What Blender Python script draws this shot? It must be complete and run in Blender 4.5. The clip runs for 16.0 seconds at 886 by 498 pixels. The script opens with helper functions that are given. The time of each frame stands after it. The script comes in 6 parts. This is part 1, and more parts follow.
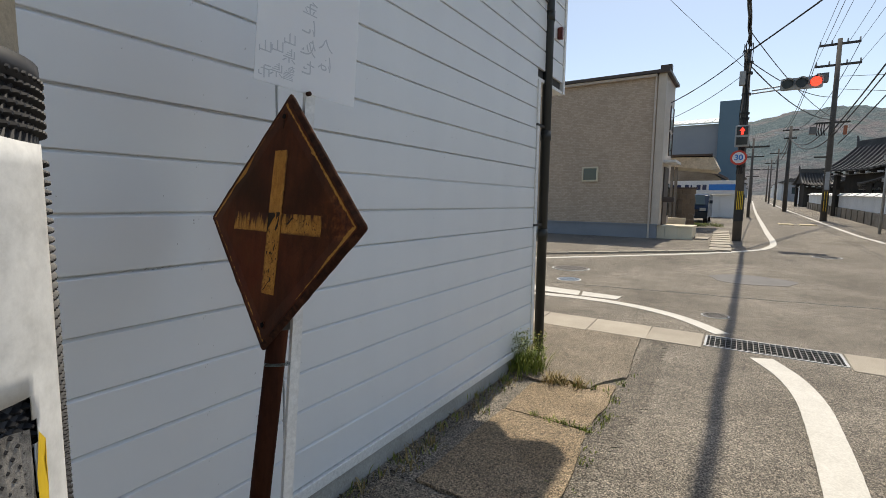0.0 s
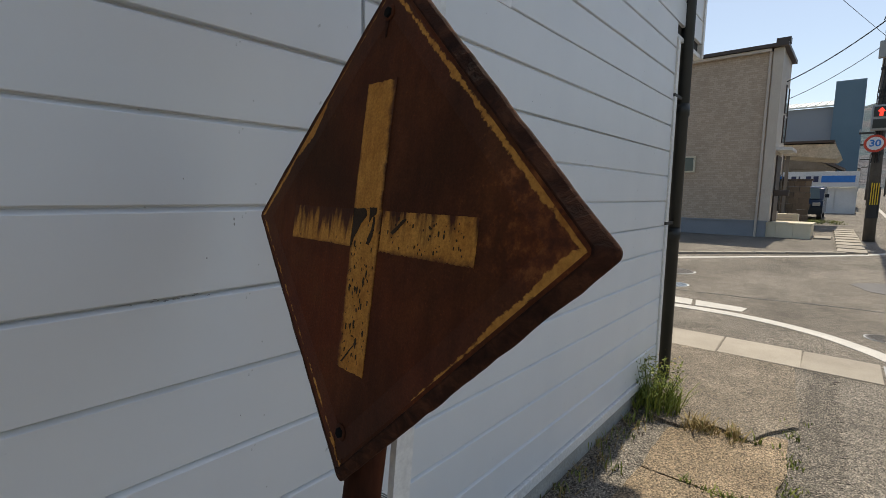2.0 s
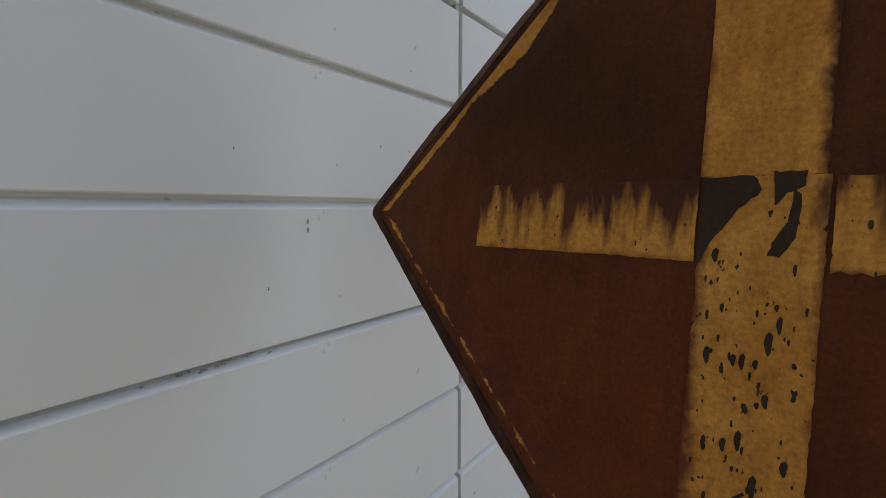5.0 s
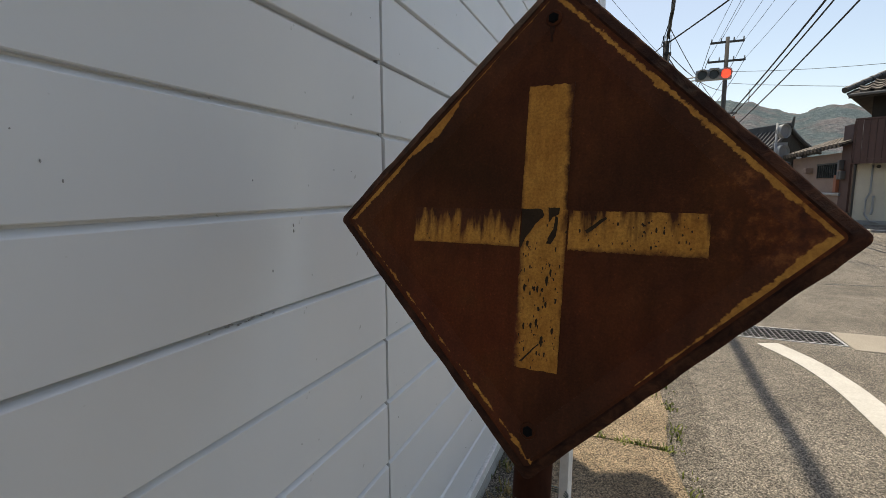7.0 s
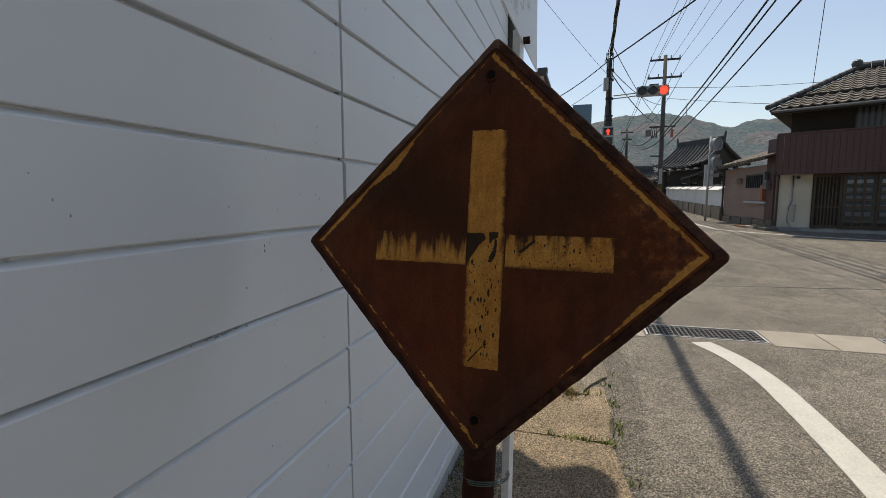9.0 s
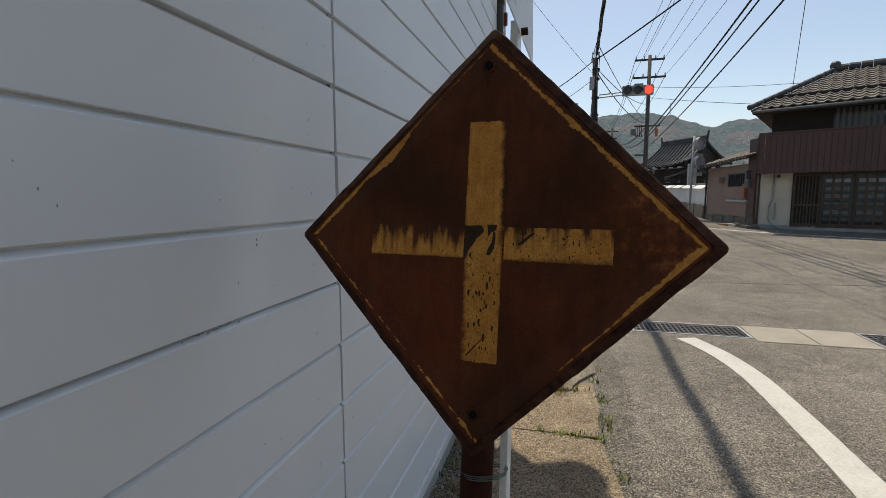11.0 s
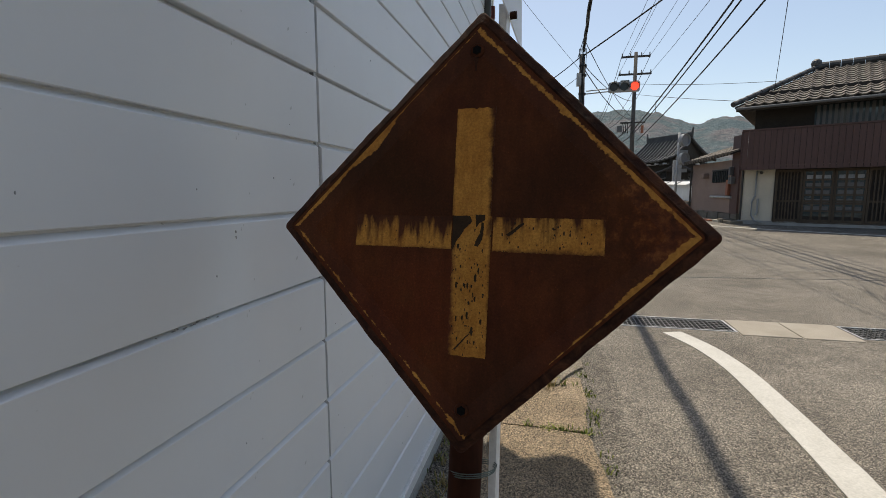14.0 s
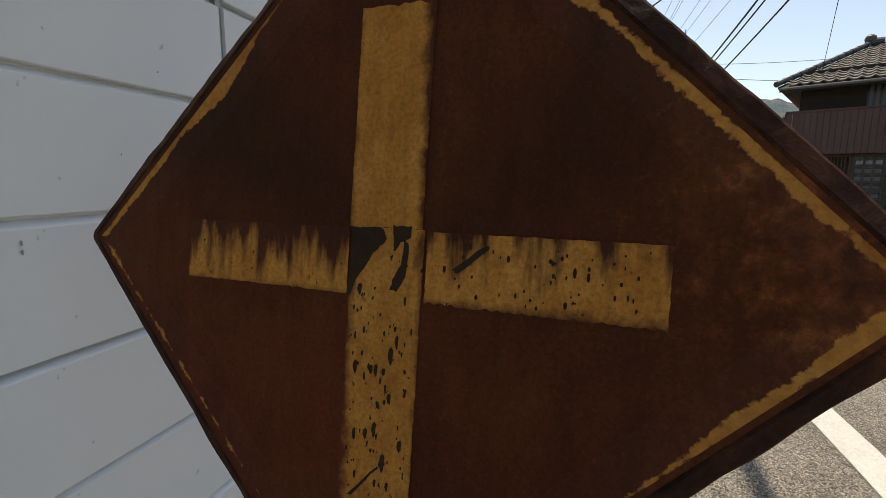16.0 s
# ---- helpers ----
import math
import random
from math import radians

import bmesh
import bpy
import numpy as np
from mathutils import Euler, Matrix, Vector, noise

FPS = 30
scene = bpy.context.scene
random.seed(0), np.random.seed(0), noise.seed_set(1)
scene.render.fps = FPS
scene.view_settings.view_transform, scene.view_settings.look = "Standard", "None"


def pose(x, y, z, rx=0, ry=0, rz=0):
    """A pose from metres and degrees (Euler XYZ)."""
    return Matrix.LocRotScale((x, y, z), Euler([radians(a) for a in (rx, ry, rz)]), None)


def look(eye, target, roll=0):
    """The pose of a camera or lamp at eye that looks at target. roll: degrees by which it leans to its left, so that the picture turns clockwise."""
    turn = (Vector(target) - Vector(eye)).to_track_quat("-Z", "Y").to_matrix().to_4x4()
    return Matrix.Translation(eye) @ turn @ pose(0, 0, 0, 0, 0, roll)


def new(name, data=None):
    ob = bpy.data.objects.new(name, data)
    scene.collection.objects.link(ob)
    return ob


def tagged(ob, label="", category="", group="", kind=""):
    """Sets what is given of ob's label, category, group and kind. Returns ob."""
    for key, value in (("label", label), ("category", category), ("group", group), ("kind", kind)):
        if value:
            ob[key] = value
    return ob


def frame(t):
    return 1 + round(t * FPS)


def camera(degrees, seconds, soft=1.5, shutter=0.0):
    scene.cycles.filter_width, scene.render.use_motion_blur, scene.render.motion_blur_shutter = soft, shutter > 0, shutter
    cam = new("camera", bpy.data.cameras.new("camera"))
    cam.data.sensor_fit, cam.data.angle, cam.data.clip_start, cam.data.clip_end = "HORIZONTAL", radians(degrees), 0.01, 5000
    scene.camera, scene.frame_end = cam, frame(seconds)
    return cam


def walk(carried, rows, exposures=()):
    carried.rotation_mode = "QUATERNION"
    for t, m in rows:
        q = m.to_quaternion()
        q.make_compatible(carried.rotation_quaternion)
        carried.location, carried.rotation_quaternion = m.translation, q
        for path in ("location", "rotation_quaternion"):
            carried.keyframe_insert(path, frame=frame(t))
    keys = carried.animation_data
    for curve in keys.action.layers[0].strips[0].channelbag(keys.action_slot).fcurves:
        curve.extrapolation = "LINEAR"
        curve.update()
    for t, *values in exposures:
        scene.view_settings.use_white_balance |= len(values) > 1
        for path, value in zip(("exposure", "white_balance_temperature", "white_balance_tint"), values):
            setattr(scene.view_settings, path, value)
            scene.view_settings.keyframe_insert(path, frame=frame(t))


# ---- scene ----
cam = camera(87.0, 16.0, 0.7)
PATH = [
    (0, (0.642, 0.957, 1.344), (-0.417, 2.641, 1.139), 0.7),
    (0.5, (0.496, 1.102, 1.338), (-0.656, 2.72, 1.106), 0.8),
    (1, (0.403, 1.272, 1.342), (-0.814, 2.839, 1.088), 0.8),
    (1.5, (0.293, 1.358, 1.32), (-0.958, 2.897, 1.064), 0.8),
    (2, (0.091, 1.358, 1.329), (-1.198, 2.869, 1.092), 0.8),
    (2.5, (-0.037, 1.376, 1.313), (-1.381, 2.843, 1.105), 0.8),
    (3, (-0.137, 1.451, 1.3), (-1.532, 2.874, 1.132), 1.4),
    (3.5, (-0.226, 1.464, 1.275), (-1.635, 2.874, 1.119), 1.0),
    (5.8, (-0.383, 1.343, 1.305), (-1.322, 3.098, 1.112), -0.1),
    (6, (-0.356, 1.296, 1.31), (-1.259, 3.07, 1.112), -0.0),
    (6.5, (-0.285, 1.204, 1.33), (-1.101, 3.015, 1.099), -0.1),
    (7, (-0.27, 1.132, 1.333), (-1.003, 2.976, 1.083), -0.2),
    (7.5, (-0.269, 1.097, 1.335), (-0.939, 2.966, 1.093), -0.2),
    (8, (-0.266, 1.065, 1.353), (-0.888, 2.952, 1.127), -0.2),
    (8.5, (-0.238, 1.032, 1.365), (-0.823, 2.932, 1.146), -0.2),
    (9, (-0.233, 1.03, 1.363), (-0.789, 2.939, 1.146), -0.2),
    (11.5, (-0.254, 1.035, 1.35), (-0.75, 2.96, 1.125), -0.1),
    (12, (-0.254, 1.037, 1.347), (-0.743, 2.963, 1.121), -0.1),
    (12.5, (-0.254, 1.039, 1.347), (-0.731, 2.968, 1.116), -0.1),
    (13, (-0.253, 1.043, 1.344), (-0.719, 2.975, 1.113), -0.1),
    (13.5, (-0.254, 1.052, 1.342), (-0.711, 2.986, 1.11), -0.1),
    (14, (-0.256, 1.056, 1.343), (-0.707, 2.99, 1.103), -0.1),
    (14.5, (-0.254, 1.067, 1.34), (-0.716, 2.996, 1.083), -0.1),
    (15, (-0.271, 1.166, 1.328), (-0.747, 3.09, 1.058), -0.0),
    (15.5, (-0.279, 1.275, 1.343), (-0.752, 3.195, 1.045), 0.1),
    (16, (-0.239, 1.435, 1.345), (-0.785, 3.336, 1.041), 0.2),
]
LIGHT = [(t, stops, warm, 9) for t, stops, warm in ((0, 0.16, 7200), (1.0, -0.05, 7100), (2.0, 0.06, 7200), (3.0, 0.32, 7500), (3.5, 0.52, 7700), (6.0, 0.55, 7900), (7.0, 0.13, 7600), (9.0, -0.12, 7200), (12.5, -0.06, 7150), (15.0, 0.0, 7300), (16.0, 0.2, 7600))]
walk(cam, [(t, look(eye, target, roll)) for t, eye, target, roll in PATH], LIGHT)

# ---------------------------------------------------------------- world, sun, exposure
SUN = Vector((-0.03, 0.52, 1.0)).normalized()
world = bpy.data.worlds.new("world")
scene.world = world
world.use_nodes = True
wn = world.node_tree.nodes
sky = wn.new("ShaderNodeTexSky")
sky.sky_type = "NISHITA"
sky.sun_disc = False
sky.sun_elevation = math.asin(SUN.z)
sky.sun_rotation = math.atan2(SUN.x, SUN.y)
sky.air_density, sky.dust_density, sky.ozone_density = 1.0, 1.2, 1.0
wn["Background"].inputs["Strength"].default_value = 0.15
world.node_tree.links.new(sky.outputs["Color"], wn["Background"].inputs["Color"])
sun_data = bpy.data.lights.new("sun", "SUN")
sun_data.energy, sun_data.angle, sun_data.color = 4.0, radians(0.53), (1.0, 0.95, 0.87)
sun = new("sun", sun_data)
sun.matrix_world = look(SUN * 50, (0, 0, 0))


# ---------------------------------------------------------------- materials
def mat(name, rough=0.6, metal=0.0, spec=0.5):
    m = bpy.data.materials.new(name)
    m.use_nodes = True
    b = m.node_tree.nodes["Principled BSDF"]
    b.inputs["Roughness"].default_value = rough
    b.inputs["Metallic"].default_value = metal
    b.inputs["Specular IOR Level"].default_value = spec
    return m, m.node_tree.nodes, m.node_tree.links, b


def coords(n, l, scale=(1, 1, 1)):
    tc = n.new("ShaderNodeTexCoord")
    mp = n.new("ShaderNodeMapping")
    mp.inputs["Scale"].default_value = scale
    l.new(tc.outputs["Object"], mp.inputs["Vector"])
    return mp.outputs["Vector"]


def noise_tex(n, l, vec, scale, detail=4.0, rough=0.6, dist=0.0):
    t = n.new("ShaderNodeTexNoise")
    t.inputs["Scale"].default_value, t.inputs["Detail"].default_value = scale, detail
    t.inputs["Roughness"].default_value, t.inputs["Distortion"].default_value = rough, dist
    l.new(vec, t.inputs["Vector"])
    return t.outputs["Fac"]


def ramp(n, l, fac, stops):
    r = n.new("ShaderNodeValToRGB")
    els = r.color_ramp.elements
    while len(els) < len(stops):
        els.new(0.5)
    for e, (p, c) in zip(els, stops):
        e.position = p
        e.color = (*c, 1) if len(c) == 3 else c
    l.new(fac, r.inputs["Fac"])
    return r.outputs["Color"]


def step(n, l, fac, a, b):
    r = n.new("ShaderNodeMapRange")
    r.inputs["From Min"].default_value, r.inputs["From Max"].default_value = a, b
    l.new(fac, r.inputs["Value"])
    return r.outputs["Result"]


def mix(n, l, fac, a, b, kind="MIX"):
    m = n.new("ShaderNodeMix")
    m.data_type, m.blend_type = "RGBA", kind
    for key, v in (("Factor", fac), ("A", a), ("B", b)):
        s = [i for i in m.inputs if i.name == key and (i.type == "RGBA" or key == "Factor")][0]
        if isinstance(v, (int, float)):
            s.default_value = v
        elif isinstance(v, tuple):
            s.default_value = (*v, 1)
        else:
            l.new(v, s)
    return [o for o in m.outputs if o.type == "RGBA"][0]


def bump(n, l, b, height, strength=0.3, distance=0.01):
    k = n.new("ShaderNodeBump")
    k.inputs["Strength"].default_value, k.inputs["Distance"].default_value = strength, distance
    l.new(height, k.inputs["Height"])
    l.new(k.outputs["Normal"], b.inputs["Normal"])
    return k


def two_scale(name, dark, light, big=1.2, fine=60.0, rough=0.7, metal=0.0, spec=0.4, relief=0.2, dist=0.004, stretch=(1, 1, 1), vary=0.0):
    """A surface with broad stains, fine grain and relief; vary: brightness that differs from piece to piece."""
    m, n, l, b = mat(name, rough, metal, spec)
    v = coords(n, l, stretch)
    base = ramp(n, l, noise_tex(n, l, v, big, 6, 0.65), [(0.3, dark), (0.7, light)])
    grain = noise_tex(n, l, v, fine, 5, 0.7)
    col = mix(n, l, 0.35, base, ramp(n, l, grain, [(0.3, tuple(c * 0.55 for c in dark)), (0.7, tuple(min(1, c * 1.25) for c in light))]))
    if vary:
        oi = n.new("ShaderNodeObjectInfo")
        col = mix(n, l, 1.0, col, ramp(n, l, oi.outputs["Random"], [(0, (1 - vary,) * 3), (1, (1, 1, 1))]), "MULTIPLY")
    l.new(col, b.inputs["Base Color"])
    bump(n, l, b, grain, relief, dist)
    return m


def plain(name, col, rough=0.5, metal=0.0, spec=0.5):
    m, n, l, b = mat(name, rough, metal, spec)
    v = coords(n, l)
    f = noise_tex(n, l, v, 9, 5)
    l.new(ramp(n, l, f, [(0.3, tuple(c * 0.85 for c in col)), (0.7, col)]), b.inputs["Base Color"])
    return m


def asphalt_mat(name, dark, light, speck):
    m, n, l, b = mat(name, 0.88, 0, 0.25)
    v = coords(n, l)
    stain = noise_tex(n, l, v, 0.7, 7, 0.68, 0.3)
    mid = noise_tex(n, l, v, 5, 7, 0.78)
    cells = []
    for scale in (190, 85):
        vo = n.new("ShaderNodeTexVoronoi")
        vo.inputs["Scale"].default_value = scale
        l.new(v, vo.inputs["Vector"])
        bw = n.new("ShaderNodeRGBToBW")
        l.new(vo.outputs["Color"], bw.inputs["Color"])
        cells.append((vo, bw.outputs["Val"]))
    c = ramp(n, l, stain, [(0.3, dark), (0.5, tuple((a + d) / 2 for a, d in zip(dark, light))), (0.7, light)])
    c = mix(n, l, 0.55, c, ramp(n, l, mid, [(0.3, (0.5, 0.5, 0.5)), (0.7, (1.25, 1.24, 1.22))]), "MULTIPLY")
    c = mix(n, l, 1.0, c, ramp(n, l, cells[0][1], [(0.2, (0.28, 0.27, 0.26)), (0.58, (1.0, 0.99, 0.97)), (0.85, speck)]), "MULTIPLY")
    c = mix(n, l, 0.28, c, ramp(n, l, cells[1][1], [(0.2, (0.45, 0.44, 0.43)), (0.55, (1.0, 1.0, 1.0)), (0.8, tuple(q * 0.95 for q in speck))]), "MULTIPLY")
    l.new(c, b.inputs["Base Color"])
    inv = n.new("ShaderNodeMath")
    inv.operation = "SUBTRACT"
    inv.inputs[0].default_value = 1
    l.new(cells[1][0].outputs["Distance"], inv.inputs[1])
    bump(n, l, b, inv.outputs["Value"], 0.8, 0.008)
    return m


ASPHALT = asphalt_mat("asphalt", (0.135, 0.124, 0.106), (0.265, 0.246, 0.213), (2.0, 1.9, 1.8))
ASPHALT_OLD = asphalt_mat("old_dark_asphalt", (0.095, 0.087, 0.074), (0.19, 0.175, 0.15), (2.2, 2.1, 2.0))
CONCRETE_TAN = asphalt_mat("worn_tan_concrete", (0.20, 0.155, 0.10), (0.38, 0.31, 0.225), (1.6, 1.5, 1.4))
CONCRETE_GREY = asphalt_mat("worn_grey_concrete", (0.16, 0.14, 0.11), (0.30, 0.265, 0.215), (1.7, 1.6, 1.5))
KERB = two_scale("kerb_concrete", (0.30, 0.262, 0.205), (0.46, 0.41, 0.335), 2.5, 120, 0.85, relief=0.35, vary=0.15)
FOUNDATION = two_scale("foundation_concrete", (0.28, 0.27, 0.24), (0.46, 0.45, 0.42), 3, 90, 0.85, relief=0.3)
POLE_CONCRETE = two_scale("pole_concrete", (0.42, 0.37, 0.28), (0.62, 0.56, 0.45), 6, 140, 0.8, relief=0.4)
STONE = two_scale("rough_stone", (0.08, 0.07, 0.055), (0.24, 0.21, 0.17), 1.6, 30, 0.9, relief=0.6, dist=0.02)
GRANITE = two_scale("grey_granite", (0.22, 0.21, 0.2), (0.42, 0.41, 0.39), 3, 60, 0.8)
WHITE_LINE = two_scale("road_paint", (0.46, 0.44, 0.39), (0.62, 0.595, 0.54), 3.5, 90, 0.75, relief=0.4)
PLASTER = two_scale("white_plaster", (0.6, 0.6, 0.58), (0.82, 0.82, 0.8), 0.8, 20, 0.8)
OCHRE = two_scale("faded_road_letters", (0.4, 0.32, 0.2), (0.55, 0.46, 0.3), 5, 60, 0.8)


def siding_mat():
    m, n, l, b = mat("white_siding_paint", 0.42, 0, 0.45)
    v = coords(n, l)
    streak = noise_tex(n, l, coords(n, l, (2, 1.6, 0.8)), 1.3, 6, 0.6)
    fine = noise_tex(n, l, v, 150, 3, 0.6)
    c = ramp(n, l, streak, [(0.25, (0.675, 0.695, 0.706)), (0.75, (0.735, 0.752, 0.758))])
    spots = ramp(n, l, noise_tex(n, l, v, 38, 2, 0.5), [(0.735, (1, 1, 1)), (0.76, (0.62, 0.62, 0.6))])
    l.new(mix(n, l, 0.8, c, spots, "MULTIPLY"), b.inputs["Base Color"])
    bump(n, l, b, fine, 0.06, 0.002)
    return m


SIDING = siding_mat()
WHITE_METAL = two_scale("white_painted_metal", (0.66, 0.66, 0.64), (0.8, 0.8, 0.78), 4, 60, 0.45, spec=0.5, relief=0.05)
DARK_RIBBON = two_scale("dark_ribbon", (0.03, 0.029, 0.027), (0.07, 0.067, 0.062), 6, 90, 0.6)
# Near-black colour stands in for the shade in the gutter pit and bolt recesses.
RECESS_SHADE = plain("recess_shade", (0.008, 0.008, 0.008), 0.9, 0, 0.1)
DARK_GAP = plain("dark_backing", (0.06, 0.06, 0.06), 0.9)
PIPE_DARK = plain("dark_green_grey_pvc", (0.018, 0.022, 0.022), 0.45)
BLACK = plain("black_rubber", (0.018, 0.018, 0.02), 0.55)
BLACK_METAL = plain("weathered_black_metal", (0.04, 0.037, 0.033), 0.6)
GREY_METAL = two_scale("galvanised_steel", (0.3, 0.31, 0.31), (0.46, 0.47, 0.47), 5, 70, 0.5, 0.4, relief=0.05)
GRATE_STEEL = two_scale("grating_steel", (0.10, 0.10, 0.095), (0.2, 0.195, 0.18), 8, 90, 0.6, 0.3)
CAST_IRON = two_scale("cast_iron", (0.07, 0.065, 0.06), (0.15, 0.14, 0.13), 8, 90, 0.6, 0.2)
BLUE_IRON = two_scale("blue_painted_iron", (0.12, 0.16, 0.2), (0.25, 0.3, 0.36), 8, 90, 0.6)


def rust_colour(n, l):
    """Brown rust with red and olive casts, vertical runs, grain, and a spread of orange corrosion towards one corner."""
    v = coords(n, l)
    s = coords(n, l, (1, 1, 0.2))
    big = noise_tex(n, l, v, 4.2, 6, 0.6, 0.2)
    hue = noise_tex(n, l, v, 2.7, 3, 0.5)
    drip = noise_tex(n, l, s, 42, 5, 0.7)
    fine = noise_tex(n, l, v, 330, 3, 0.75)
    c = ramp(n, l, big, [(0.28, (0.052, 0.0185, 0.008)), (0.45, (0.075, 0.0225, 0.0093)), (0.6, (0.112, 0.036, 0.0125)), (0.75, (0.08, 0.041, 0.0125))])
    c = mix(n, l, 0.7, c, ramp(n, l, hue, [(0.35, (0.75, 0.95, 0.75)), (0.5, (1, 1, 1)), (0.65, (1.25, 0.85, 0.85))]), "MULTIPLY")
    c = mix(n, l, 0.6, c, ramp(n, l, drip, [(0.3, (0.66, 0.64, 0.6)), (0.7, (1.32, 1.26, 1.16))]), "MULTIPLY")
    c = mix(n, l, 0.65, c, ramp(n, l, fine, [(0.3, (0.55, 0.55, 0.55)), (0.64, (1.1, 1.1, 1.1)), (0.78, (2.6, 2.2, 1.9))]), "MULTIPLY")
    ds = n.new("ShaderNodeVectorMath")
    ds.operation = "DISTANCE"
    ds.inputs[1].default_value = (0.276, -0.02, 0.022)
    l.new(v, ds.inputs[0])
    flake = noise_tex(n, l, v, 52, 8, 0.72)
    sub = n.new("ShaderNodeMath")
    sub.operation = "MULTIPLY_ADD"
    sub.inputs[1].default_value = -3.3
    l.new(ds.outputs["Value"], sub.inputs[0])
    l.new(flake, sub.inputs[2])
    c = mix(n, l, step(n, l, sub.outputs[0], 0.2, 0.5), c, ramp(n, l, flake, [(0.34, (0.028, 0.011, 0.007)), (0.46, (0.10, 0.028, 0.010)), (0.56, (0.165, 0.048, 0.014)), (0.68, (0.27, 0.092, 0.026))]))
    return c, big, fine, flake


def rust_mat():
    m, n, l, b = mat("rusted_brown_sign", 0.75, 0.0, 0.15)
    c, big, fine, flake = rust_colour(n, l)
    l.new(c, b.inputs["Base Color"])
    bump(n, l, b, fine, 0.35, 0.0015)
    return m


def border_mat(name, s_mid, s_half, amount, tilt=0.0, spot=None):
    """Ochre border paint eaten by rust: s is the diamond distance |x| + |z|; tilt makes it fade along x."""
    m, n, l, b = mat(name, 0.7, 0, 0.2)
    c, big, fine, flake = rust_colour(n, l)
    v = coords(n, l)

    def math_node(op, a, bb):
        k = n.new("ShaderNodeMath")
        k.operation = op
        for idx, q in enumerate((a, bb)):
            if isinstance(q, (int, float)):
                k.inputs[idx].default_value = q
            else:
                l.new(q, k.inputs[idx])
        return k.outputs[0]

    sp = n.new("ShaderNodeSeparateXYZ")
    l.new(v, sp.inputs[0])
    s = math_node("ADD", math_node("ABSOLUTE", sp.outputs["X"], 0), math_node("ABSOLUTE", sp.outputs["Z"], 0))
    d = math_node("ABSOLUTE", math_node("SUBTRACT", s, s_mid), 0)
    f = math_node("SUBTRACT", 1.0, math_node("DIVIDE", d, s_half))
    n1 = noise_tex(n, l, v, 32, 3, 0.6)
    n2 = noise_tex(n, l, v, 150, 4, 0.7)
    f = math_node("ADD", f, math_node("MULTIPLY", math_node("SUBTRACT", n1, 0.5), 2.4))
    f = math_node("ADD", f, math_node("MULTIPLY", math_node("SUBTRACT", n2, 0.5), 1.5))
    f = math_node("ADD", f, amount)
    if tilt:
        f = math_node("ADD", f, math_node("MULTIPLY", sp.outputs["X"], tilt))
    if spot:
        ds = n.new("ShaderNodeVectorMath")
        ds.operation = "DISTANCE"
        ds.inputs[1].default_value = spot
        l.new(v, ds.inputs[0])
        f = math_node("ADD", f, math_node("MAXIMUM", math_node("SUBTRACT", 2.6, math_node("MULTIPLY", ds.outputs["Value"], 42)), 0.0))
    tone = noise_tex(n, l, v, 18, 5, 0.65)
    yellow = ramp(n, l, tone, [(0.3, (0.40, 0.16, 0.03)), (0.7, (0.64, 0.32, 0.07))])
    yellow = mix(n, l, 0.6, yellow, ramp(n, l, n2, [(0.3, (0.5, 0.42, 0.35)), (0.62, (1.1, 1.1, 1.1))]), "MULTIPLY")
    l.new(mix(n, l, step(n, l, f, 0.35, 0.6), c, yellow), b.inputs["Base Color"])
    bump(n, l, b, fine, 0.35, 0.0015)
    return m


def rust_edge_mat():
    m, n, l, b = mat("flaking_rust", 0.85, 0, 0.12)
    v = coords(n, l)
    f = noise_tex(n, l, v, 45, 6, 0.7, 0.5)
    big = noise_tex(n, l, v, 9, 4, 0.6)
    c = ramp(n, l, f, [(0.3, (0.022, 0.011, 0.008)), (0.5, (0.05, 0.021, 0.013)), (0.68, (0.10, 0.042, 0.022)), (0.8, (0.19, 0.08, 0.03))])
    c = mix(n, l, 0.5, c, ramp(n, l, big, [(0.35, (0.5, 0.5, 0.5)), (0.7, (1.4, 1.2, 1.1))]), "MULTIPLY")
    l.new(c, b.inputs["Base Color"])
    bump(n, l, b, f, 0.8, 0.004)
    return m


